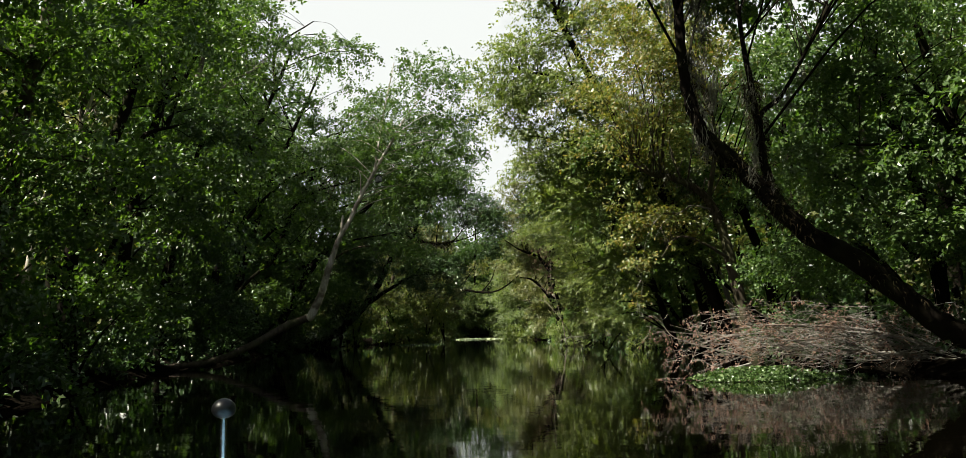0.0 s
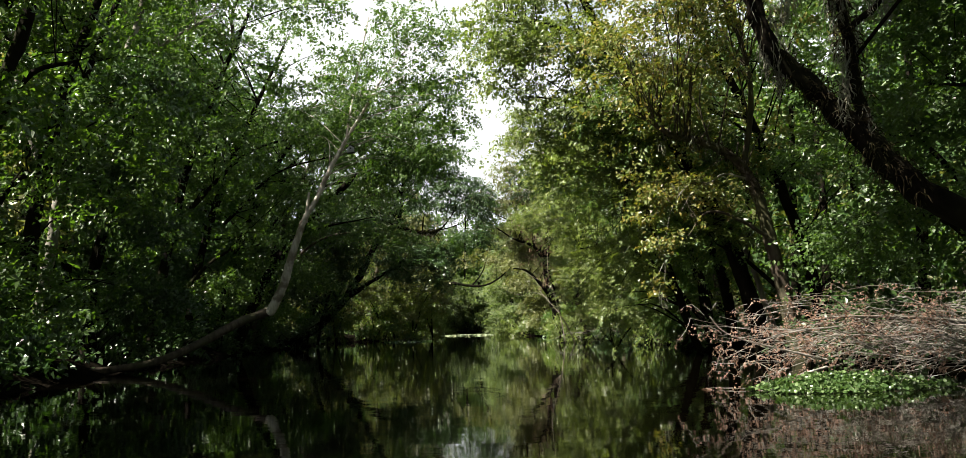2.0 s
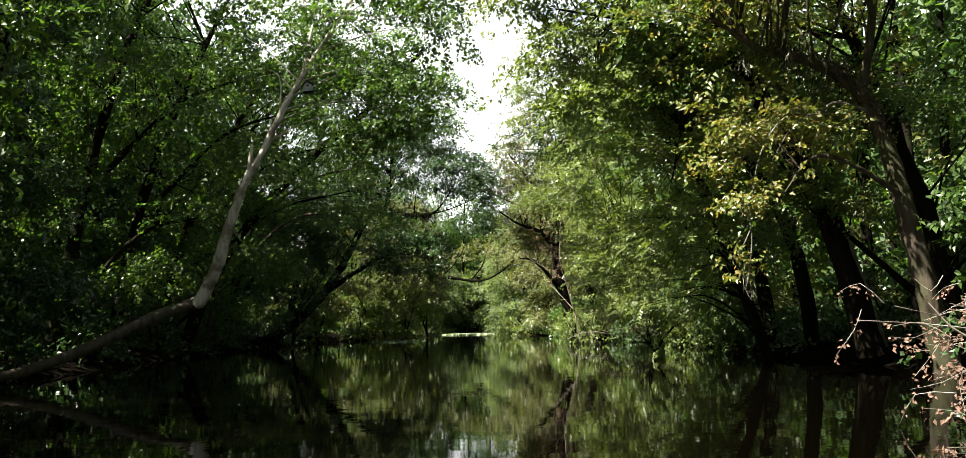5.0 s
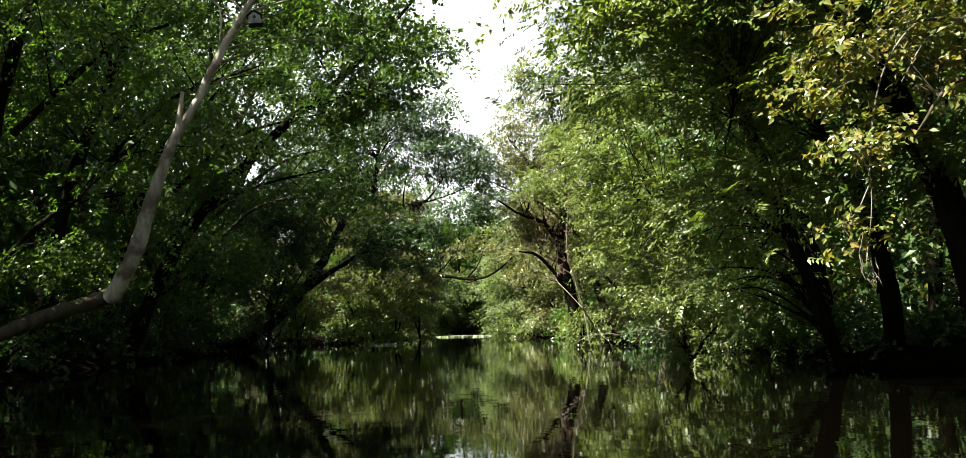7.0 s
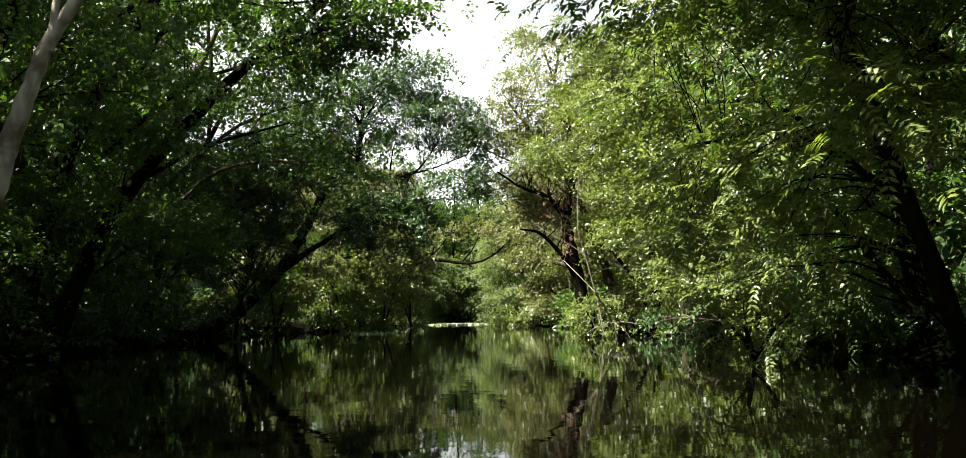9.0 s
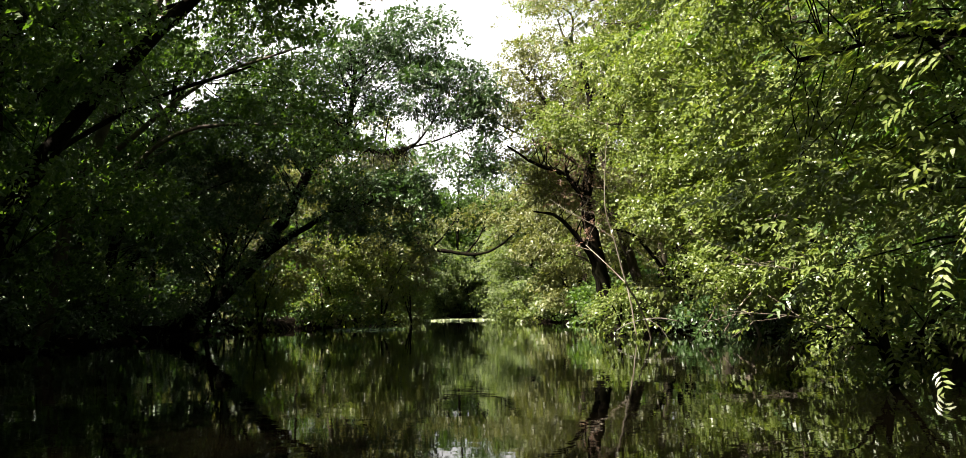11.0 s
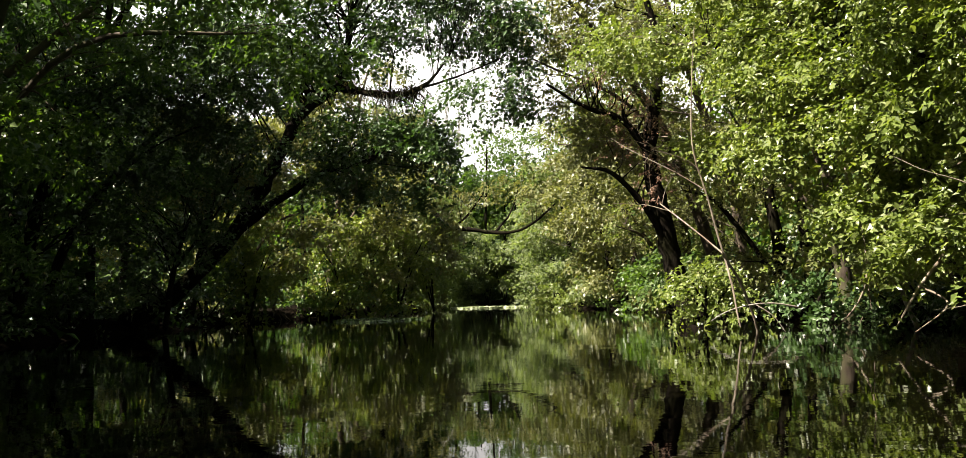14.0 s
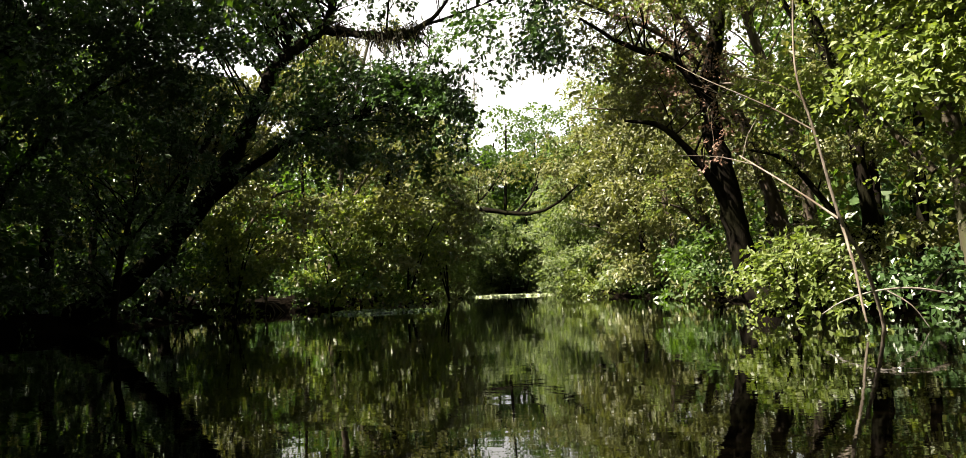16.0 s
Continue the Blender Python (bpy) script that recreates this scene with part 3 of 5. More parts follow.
tree("slender_tree", "slender pale tree leaning among dark foliage", [
    (-11.4, 20.2, 0.02, 0.10), (-10.83, 20.0, 2.57, 0.085), (-10.6, 20.0, 4.05, 0.07), (-9.98, 20.0, 5.25, 0.055), (-9.3, 20.0, 7.2, 0.03)],
    [(-9.2, 20.2, 7.29, 1.4, 1.4, 0.8), (-9.8, 20.2, 5.69, 1.0, 1.0, 0.5)], LEAF_MID, BARK_PALE, limbs=[[(-10.6, 20.0, 4, 0.035), (-10.9, 19.9, 4.7, 0.025), (-11.2, 19.8, 5.3, 0.01)]], clumps=40, per_clump=10, size=0.11, group=GL)
tree("slender_tree", "slender upright grey tree among dark foliage", [
    (-10.4, 22.0, 0.02, 0.15), (-10.43, 22.0, 4.17, 0.12), (-10.58, 22.0, 5.84, 0.11), (-10.58, 22.0, 7.87, 0.09), (-10.3, 22, 11.19, 0.05)],
    [(-10.2, 22, 10.29, 1.9, 1.9, 1.2), (-9.6, 22, 8.29, 1.3, 1.3, 0.6)], LEAF_MID, BARK_BROWN, clumps=60, per_clump=10, size=0.11, group=GL)
tree("drooping_branch", "pale bare drooping branch with yellowing leaf tufts", [
    (6.3, 22.6, 4.08, 0.05), (5.7, 22.4, 4.18, 0.035), (5.34, 22.3, 3.98, 0.03), (4.85, 22.3, 3.93, 0.022), (4.45, 22.3, 3.38, 0.016), (4.27, 22.3, 2.58, 0.012), (4.24, 22.3, 1.98, 0.009), (4.15, 22.3, 1.48, 0.006)],
    [(4.3, 22.3, 2.78, 0.3, 0.3, 0.25), (4.0, 22.25, 1.73, 0.25, 0.25, 0.15), (4.9, 22.3, 3.98, 0.5, 0.4, 0.25), (3.9, 22.3, 3.28, 0.25, 0.25, 0.15), (5.6, 22.3, 3.68, 0.4, 0.4, 0.4)], LEAF_TURN, BARK_GREY,
    limbs=[[(4.26, 22.3, 2.28, 0.010), (4.05, 22.25, 1.93, 0.008), (3.85, 22.25, 1.78, 0.005)], [(5.34, 22.3, 3.98, 0.02), (4.9, 22.2, 3.73, 0.014), (4.6, 22.2, 3.28, 0.008)]],
    clumps=30, per_clump=6, size=0.095, spread=0.14, category="branch", girth=0.62)

tree("mossy_tree", "dark trunk draped with brown dead vines and moss", [
    (5.00, 49.40, 0.02, 0.34), (4.60, 49.40, 1.12, 0.28), (4.20, 49.20, 2.92, 0.24), (4.00, 49.20, 4.52, 0.20), (4.30, 49.20, 6.52, 0.15), (4.00, 49.40, 9.02, 0.08)],
    [(3.60, 48.80, 4.92, 0.8, 0.9, 1.2), (3.90, 48.60, 3.32, 0.6, 0.7, 0.9), (2.70, 48.80, 6.12, 0.8, 0.8, 0.6)], LEAF_DEAD, BARK_DARK_SHADED,
    limbs=[[(4.10, 49.20, 4.12, 0.14), (3.30, 49.00, 5.12, 0.10), (2.30, 49.00, 5.52, 0.06), (1.40, 49.00, 6.12, 0.03)], [(4.50, 49.40, 1.52, 0.14), (3.90, 49.00, 2.72, 0.10), (3.00, 48.80, 3.72, 0.06), (2.20, 48.80, 3.92, 0.03)]],
    clumps=46, per_clump=4, size=0.07, spread=0.22, group=GR, girth=0.9, twigs=1.0)

tree("twiggy_tree", "olive tree of fine bare twigs reaching over the creek", [
    (6.4, 51.5, 0.1, 0.2), (5.8, 51.4, 2.6, 0.17), (4.8, 51.2, 5.2, 0.13), (3.4, 51.0, 7.4, 0.09), (2.0, 50.8, 9.2, 0.04)],
    [(0.2, 50.6, 8.2, 0.9, 1.2, 0.7), (1.5, 50.6, 9.2, 1.1, 1.2, 0.7), (2.6, 50.8, 9.8, 1.1, 1.2, 0.6), (1.4, 50.8, 7.5, 0.9, 1.2, 0.7), (2.8, 50.8, 8.0, 1.2, 1.2, 0.8), (2.4, 50.8, 6.2, 1.0, 1.1, 0.7), (3.4, 50.8, 4.8, 0.9, 1.0, 0.7), (0.6, 50.6, 6.3, 0.6, 0.8, 0.4)], LEAF_OLIVE, BARK_BROWN,
    limbs=[[(4.9, 51.2, 5.0, 0.07), (3.4, 50.8, 6.2, 0.05), (1.8, 50.6, 6.9, 0.03), (0.4, 50.5, 7.6, 0.012)], [(3.9, 51.0, 6.8, 0.06), (2.4, 50.8, 7.6, 0.04), (0.8, 50.6, 8.4, 0.015)], [(5.3, 51.3, 3.8, 0.06), (4.2, 51.0, 4.8, 0.04), (3.0, 50.8, 5.2, 0.015)]],
    clumps=120, per_clump=9, size=0.12, group=GR, twigs=1.0)

# ---- rows of trees along both banks ----
def bank_tree(y, side, reach, height, mat, n_clumps, size, label, low=1.0, kind="broad", name="bank_tree", per=9, bark=None):
    """One of the close row on a bank: low boughs over the water's edge, and an upper crown that reaches out to x = reach."""
    edge = left_at(y) if side < 0 else right_at(y)
    bx = edge + side * (rng.uniform(0.6, 1.5) + (2.2 if side > 0 and 15 < y < 22 else 0))
    top = (bx + reach) / 2
    under = side > 0 and 34 < y < 48
    out = 0.1 if side < 0 and y < 16 else 0.7 if under else 0.9
    trunk = [(bx, y, -0.25 if under else 0.2, 0.19), (bx + (top - bx) * 0.15, y + rng.normal(0, 0.25), height * 0.3, 0.15), (bx + (top - bx) * 0.5, y + rng.normal(0, 0.4), height * 0.6, 0.11), (top, y + rng.normal(0, 0.5), height * 0.95, 0.04)]
    limbs = []
    masses = []
    for h in np.arange(low, height, 1.65):
        u = min(1.0, max(0.0, (h - (2.2 if under else 1.5)) / (4.4 if under else 4.0)))
        inner = edge - side * out + (reach - (edge - side * out)) * u * (0.9 if h < height - 2 else 0.7)
        n = 1 + int(abs(inner - bx) > 2.6) + int(abs(inner - bx) > 5.0)
        for k in range(n):
            cx = inner + side * (1.1 + k * 2.2) + rng.normal(0, 0.35)
            masses.append((cx, y + rng.normal(0, 0.8), h + rng.normal(0, 0.35), rng.uniform(0.9, 1.6), rng.uniform(1.1, 1.9), rng.uniform(0.45, 0.8)))
        if under and h < 4.5:                                # a curtain of low boughs in front of the stems
            for k in range(2):
                masses.append((edge - rng.uniform(0.2, 0.9), y + rng.uniform(-1.8, 1.8), h + rng.uniform(0.1, 1.0), rng.uniform(0.7, 1.1), rng.uniform(1.1, 1.6), rng.uniform(0.35, 0.6)))
        if n > 1 and rng.uniform() < 0.5:
            z0 = max(0.8, h - 2.2)
            limbs.append([(bx + (top - bx) * min(1, z0 / height), y, z0, 0.07), ((bx + inner) / 2, y + rng.normal(0, 0.4), h - 0.4, 0.05), (inner + side * 0.8, y + rng.normal(0, 0.6), h, 0.02)])
    return tree(name, label, trunk, masses, mat, bark or (BARK_BROWN if rng.uniform() < 0.5 else BARK_DARK_SHADED), limbs=limbs, clumps=int(n_clumps * (0.98 if under else 0.70 if y < 50 else 0.62)), per_clump=26, size=size, spread=0.40,
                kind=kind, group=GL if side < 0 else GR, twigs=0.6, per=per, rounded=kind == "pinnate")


LABEL_L = "dense broad-leaved tree hanging over the shaded bank"
LABEL_R = "bright green tree hanging over the sunlit bank"
LABEL_DR = "dark green dense tree hanging over the sunlit bank"
LABEL_OR = "olive-green tree with fine twigs on the sunlit bank"
for y, reach, h, mat in [(5, -4.6, 9, LEAF_MID), (9.5, -5.2, 9, LEAF_MID), (13.5, -5.2, 10, LEAF_MID), (17.5, -5.2, 11, LEAF_MID), (21.5, -5.6, 10.5, LEAF_MID), (25, -7.4, 8, LEAF_DARK),
                         (30, -3.7, 12.0, LEAF_MID), (34, -3.4, 12, LEAF_MID), (38, -2.2, 11, LEAF_MID), (42, -2.3, 11, LEAF_MID), (46, -4.4, 10, LEAF_DARK), (55, -5.4, 6.5, LEAF_OLIVE)]:
    bank_tree(y, -1, reach, h, mat, 85 if 20 < y < 23 else 130 if 8 < y < 23 else 150, 0.118, LABEL_L, 1.0 if y < 16 else 2.0 if y < 50 else 4.6)
for y, reach, h, mat, low, kind, lab in [(5, 6.2, 10, LEAF_DARK, 1.0, "broad", LABEL_DR), (9.5, 6.0, 11, LEAF_MID, 1.0, "broad", LABEL_R), (17.5, 6.4, 9.5, LEAF_MID, 3.0, "broad", LABEL_R), (20, 6.8, 9, LEAF_MID, 3.0, "broad", LABEL_R),
                                        (25, 2.0, 10, LEAF_MID, 2.8, "broad", LABEL_R), (28.8, 1.6, 9, LEAF_MID, 5.6, "pinnate", LABEL_R), (32, 3.0, 8.5, LEAF_MID, 1.4, "pinnate", LABEL_R), (35, 3.2, 9, LEAF_LIME, 1.4, "pinnate", LABEL_R), (38.5, 3.4, 10, LEAF_LIME, 1.4, "broad", LABEL_R), (42.5, 3.6, 10, LEAF_LIME, 1.4, "broad", LABEL_R),
                                        (46.5, 2.4, 11, LEAF_LIME, 4.6, "broad", LABEL_R), (50, 2.2, 12, LEAF_OLIVE, 1.8, "broad", LABEL_OR), (54.5, 2.2, 13, LEAF_OLIVE, 1.6, "broad", LABEL_OR), (60, 1.3, 15, LEAF_LIME, 1.6, "broad", LABEL_R)]:
    # the nearer stems get the bark with shade in its colour
    bank_tree(y, 1, reach, h, mat, 150, 0.105 if kind == "broad" else 0.125, lab, low, kind, bark=BARK_DARK_SHADED if y < 33 else None)
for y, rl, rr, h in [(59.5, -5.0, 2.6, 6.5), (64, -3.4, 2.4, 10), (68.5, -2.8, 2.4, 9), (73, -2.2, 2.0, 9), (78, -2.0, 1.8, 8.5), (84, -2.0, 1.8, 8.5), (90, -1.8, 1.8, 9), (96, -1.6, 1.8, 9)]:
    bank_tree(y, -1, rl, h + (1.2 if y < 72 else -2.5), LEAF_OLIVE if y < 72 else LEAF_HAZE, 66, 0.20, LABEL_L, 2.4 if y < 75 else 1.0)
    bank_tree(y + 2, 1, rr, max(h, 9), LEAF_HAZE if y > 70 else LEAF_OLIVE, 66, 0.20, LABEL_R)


# ---- shrubs at the water's edge ----
def shrub(x, y, w, h, mat, n, size, label, kind="broad"):
    stem = [(x, y, 0.05, 0.05), (x + rng.normal(0, 0.1), y + rng.normal(0, 0.1), h * 0.5, 0.03), (x + rng.normal(0, 0.2), y, h * 0.9, 0.012)]
    arms = [[(x, y, 0.1, 0.035), (x + math.cos(a) * w * 0.4, y + math.sin(a) * w * 0.4, h * 0.45, 0.025), (x + math.cos(a) * w * 0.8, y + math.sin(a) * w * 0.8, h * 0.7, 0.01)] for a in rng.uniform(0, 6.28, 4)]
    return tree("shrub", label, stem, [(x, y, h * 0.5, w, w * 1.15, h * 0.5), (x + rng.normal(0, 0.3), y + rng.normal(0, 0.3), h * 0.75, w * 0.7, w * 0.7, h * 0.35)], mat, BARK_DARK_SHADED, limbs=arms,
                clumps=n // 4, per_clump=11, size=size * 1.25, spread=0.26, kind=kind, twigs=0.4, category="shrub", group="shrubs at the water's edge")


for y in np.arange(3, 60, 3.1):
    if y < 16 or y > 51:
        shrub(left_at(y) + rng.uniform(-0.6, 0.3), y + rng.uniform(-0.8, 0.8), rng.uniform(0.8, 1.3), rng.uniform(1.0, 2.2), LEAF_DARK, 42, 0.11, "low dark leafy shrub at the shaded waterline")
    if 12 <= y <= 31:
        for k in range(1):
            shrub(right_at(y) + rng.uniform(1.2, 2.6), y + rng.uniform(-1.5, 1.5), rng.uniform(0.7, 1.1), rng.uniform(0.9, 1.7), LEAF_DARK, 30, 0.12, "low dark shrub in deep shade on the bank")
    if 16 <= y <= 51:
        for k in range(2):
            shrub(left_at(y) - rng.uniform(0.5, 1.6), y + rng.uniform(-1.5, 1.5), rng.uniform(0.7, 1.1), rng.uniform(0.9, 1.7), LEAF_DARK, 30, 0.12, "low dark shrub in deep shade on the bank")
    if y < 12 or y > 45:
        shrub(right_at(y) + rng.uniform(0.3, 1.3), y + rng.uniform(-0.8, 0.8), rng.uniform(0.7, 1.2), rng.uniform(0.8, 1.8), LEAF_DARK, 42, 0.11, "low leafy shrub at the sunlit waterline")
for y in np.arange(27, 46, 1.6):
    shrub(right_at(y) + rng.uniform(1.3, 2.0), y + rng.uniform(-0.6, 0.6), rng.uniform(0.7, 1.0), rng.uniform(0.8, 1.3), LEAF_DARK, 40, 0.10, "low dark shrub hanging over the waterline")
for x, y in ((7.4, 20.8), (8.0, 19.6), (8.8, 19.2), (8.4, 21.6)):
    shrub(x, y, 0.9, rng.uniform(1.1, 1.5), LEAF_DARK, 42, 0.10, "low dark shrub behind the brush pile")
shrub(-4.4, 65, 1.7, 4.6, LEAF_LIME, 150, 0.16, "pale rounded willow-like bush by the creek")
shrub(-6.2, 63.0, 1.7, 4.2, LEAF_LIME, 170, 0.15, "pale rounded willow-like bush by the creek")
shrub(-3.2, 70, 1.5, 4.6, LEAF_OLIVE, 130, 0.17, "pale rounded willow-like bush by the creek")
shrub(-8.6, 57, 1.5, 3.4, LEAF_LIME, 120, 0.14, "rounded leafy bush behind the arching tree")
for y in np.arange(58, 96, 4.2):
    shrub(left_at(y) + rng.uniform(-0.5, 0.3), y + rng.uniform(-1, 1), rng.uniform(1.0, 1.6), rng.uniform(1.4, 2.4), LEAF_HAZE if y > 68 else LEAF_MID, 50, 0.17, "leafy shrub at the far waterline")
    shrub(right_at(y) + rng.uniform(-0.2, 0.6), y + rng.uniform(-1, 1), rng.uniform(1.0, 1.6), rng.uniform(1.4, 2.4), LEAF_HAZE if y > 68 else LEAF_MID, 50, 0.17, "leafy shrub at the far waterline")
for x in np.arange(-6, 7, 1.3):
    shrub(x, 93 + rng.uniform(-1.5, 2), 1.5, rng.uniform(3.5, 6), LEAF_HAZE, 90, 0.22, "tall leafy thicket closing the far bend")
shrub(4.4, 45.6, 0.75, 1.35, LEAF_LIME, 110, 0.085, "bright yellow-green bush spilling onto the water")
shrub(3.1, 71.5, 0.75, 1.3, LEAF_LIME, 60, 0.12, "bright lime bush at a far bend of the creek")
shrub(4.8, 71.8, 1.2, 1.3, LEAF_LIME, 80, 0.12, "bright lime bush at a far bend of the creek")
shrub(4.5, 30.6, 0.7, 1.1, LEAF_LIME, 60, 0.075, "feathery bright shrub touching the water", "pinnate")


# ---- woods behind ----
def wood_tree(kind_name, height, mat, n, leaf=0.46):
    masses = [(rng.normal(0, 0.8), rng.normal(0, 1.0), z, rng.uniform(1.6, 2.6), rng.uniform(1.7, 2.8), rng.uniform(0.9, 1.4)) for z in np.arange(1.2, height, 1.6)]
    return tree(kind_name, "tall leafy tree in the wood behind the bank", [(0, 0, 0.2, 0.2), (0.2, 0.1, height * 0.4, 0.15), (0.1, 0.4, height * 0.9, 0.05)], masses, mat, BARK_DARK_SHADED,
                clumps=n, per_clump=9, size=leaf, spread=0.65, twigs=0.12, group="trees of the wood behind", per=6)


models = [wood_tree("woodland_tree", 15, LEAF_MID, 46, 0.30), wood_tree("woodland_tree", 16, LEAF_DARK, 46, 0.30), wood_tree("woodland_tree", 14, LEAF_OLIVE, 46, 0.30), wood_tree("deep_woodland_tree", 15, LEAF_MID, 28, 0.62), wood_tree("tall_woodland_tree", 15, LEAF_DARK, 110, 0.38)]
# coarse thickets added inland to keep sky light from leaking in
masses = [(rng.normal(0, 1.4), rng.normal(0, 1.4), z, 1.6, 1.6, 0.8) for z in (0.6, 1.2, 1.8, 2.6, 3.4)]
models.append(tree("light_stop_thicket", "dark dense thicket added under the wood to stop light leaks", [(0, 0, 0.1, 0.08), (0.1, 0, 1.8, 0.05), (0.2, 0.1, 3.6, 0.02)], masses, LEAF_DARK, BARK_DARK_SHADED,
                   clumps=21, per_clump=9, size=0.53, spread=0.55, twigs=0, category="shrub", group="thickets under the wood", per=6))
spots = []
for y in np.arange(-9, 96, 5.0):
    for side in (-1, 1):
        spots.append(((left_at(y) if side < 0 else right_at(y)) + side * (10.2 + rng.uniform(-0.5, 0.5)), y, 5))
for x in np.arange(-10, 11, 2.6):
    spots.append((x, 98.5 + rng.uniform(-0.5, 0.5), 5))
# extra trees added to shade the left bank and fill sky gaps
for y in (-8.0, -3.4, 1.2, 5.8, 31.0, 34.0, 37.0, 40.0, 43.0, 46.0, 52.0):
    spots.append((left_at(y) - rng.uniform(5.2, 6.4), y, int(rng.integers(2))))
# trees at negative y stay unseen and only cast shade
for y in np.arange(-10, 98, 4.6):
    for side in (-1, 1):
        edge = left_at(y) if side < 0 else right_at(y)
        for row, off in enumerate((4.4, 7.2) if 3 < y < 62 and (side > 0 or y > 27) else (4.6,)):
            spots.append((edge + side * (off + rng.uniform(-0.6, 0.8)), y + rng.uniform(-1.2, 1.2) + row * 2.5, int(rng.integers(3)) if side > 0 or y > 70 else (0, 2)[int(rng.integers(2))]))
            if side < 0 and 32 < y < 52 and row == 0:
                spots.pop()
# coarse deep rows, added to block light behind the nearer trees
for y in np.arange(-12, 88, 8.0):
    for side in (-1, 1):
        edge = left_at(y) if side < 0 else right_at(y)
        for off in (9.5,):
            spots.append((edge + side * (off + rng.uniform(-0.6, 0.6)), y + rng.uniform(-1, 1) + off, 3))
for y in np.arange(35, 52, 5.4):
    spots.append((left_at(y) - rng.uniform(3.4, 4.4), y, 4))
for x in np.arange(-12, 13, 2.8):
    spots.extend([(x, 100 + rng.uniform(-1.5, 1.5), 0), (x + 1.5, 106 + rng.uniform(-2, 2), 3)])
# an unseen row behind the start, added only for its shade
for x in np.arange(-10, 11, 4.0):
    spots.append((x, -16 + rng.uniform(-1, 1), 3))
placed = set()
for x, y, which in spots:
    if x < 0 and which < 3 and 11 < y < 26:              # the wood stands open here, and lets the sun in
        continue
    size = float(rng.uniform(0.85, 1.05)) * (0.62 if x < 0 and 57 < y < 88 else 0.96 if x < 0 and 28 < y <= 57 else 1.0)
    m = pose(x, y, 0.3, 0, 0, rng.uniform(0, 360))
    if which not in placed:
        placed.add(which)
        models[which].matrix_basis = m
    else:
        copy_thing(models[which], m).scale = (size, size, size)


def far_woods(name, a, b, bulge, height):
    """A long ragged wall of woodland from a to b, its leafy face deeply uneven."""
    a, b = np.array(a, float), np.array(b, float)
    long = np.linalg.norm(b - a)
    d = (b - a) / long
    out = np.array([-d[1], d[0]]) * bulge
    nu, nv = int(long / 0.7), 26
    v = np.empty((nu + 1, nv + 1, 3))
    for i in range(nu + 1):
        u = i * long / nu
        top = height + 2.2 * noise.noise(Vector((u * 0.16, bulge, 2.0))) + 1.0 * noise.noise(Vector((u * 0.7, bulge, 5.0)))
        for j in range(nv + 1):
            h = top * j / nv
            deep = 2.2 * noise.noise(Vector((u * 0.35, h * 0.5, 9.0))) + 1.1 * noise.noise(Vector((u * 1.3, h * 1.7, 4.0))) - 1.6 * (j / nv) ** 3
            v[i, j, :2] = a + d * u + out * deep
            v[i, j, 2] = h - 0.2 + 0.35 * noise.noise(Vector((u * 1.9, h * 2.0, 1.0)))
    i, j = np.meshgrid(np.arange(nu), np.arange(nv), indexing="ij")
    k = nv + 1
    f = np.stack([i * k + j, (i + 1) * k + j, (i + 1) * k + j + 1, i * k + j + 1], -1).reshape(-1, 4)
    tagged(new(name, mesh_from(name, v.reshape(-1, 3), f, FAR_LEAVES)), "distant dark green woodland behind the banks", "woodland", kind="stuff")


FAR_LEAVES, n, l, bsdf = material("far_woodland_leaves")
speck, patch = noise_node(n, l, 5.0, 6.0), noise_node(n, l, 0.8, 4.0)
both = n.new("ShaderNodeMath")
both.operation = "MULTIPLY_ADD"
both.inputs[1].default_value = 0.5
l.new(patch.outputs["Fac"], both.inputs[0])
half = n.new("ShaderNodeMath")
half.operation = "MULTIPLY"
half.inputs[1].default_value = 0.5
l.new(speck.outputs["Fac"], half.inputs[0])
l.new(half.outputs[0], both.inputs[2])
tone = ramp(n, [(0.38, (0.010, 0.018, 0.007)), (0.5, (0.035, 0.062, 0.018)), (0.64, (0.085, 0.125, 0.036))])
l.new(both.outputs[0], tone.inputs["Fac"])
l.new(tone.outputs["Color"], bsdf.inputs["Base Color"])
bsdf.inputs["Roughness"].default_value, bsdf.inputs["Specular IOR Level"].default_value = 0.8, 0.2
add_bump(n, l, bsdf, speck.outputs["Fac"], 1.0, 0.4)
for a, b, bulge, height in (((-24, 125), (-24, -30), 1, 16.5), ((24, 125), (24, -30), -1, 15.0), ((-30, 116), (30, 116), -1, 11.0), ((-30, -26), (30, -26), 1, 14.0)):
    far_woods("far_woodland", a, b, bulge, height)

# ---- dead wood, moss and water plants ----
def stick_thing(name, label, category, lines, mat, part_name="stem", sides=6):
    """A thing of bare stems along lines (x, y, z, radius), each a part."""
    root = new(name)
    root.location = lines[0][0][:3]
    inv = Matrix.Translation(-Vector(lines[0][0][:3]))
    tagged(root, label, category)
    for pts in lines:
        me, _ = limb_mesh(part_name, pts, mat, sides, 5, 0.06)
        child(part_name, me, root).matrix_parent_inverse = inv
    return root, inv


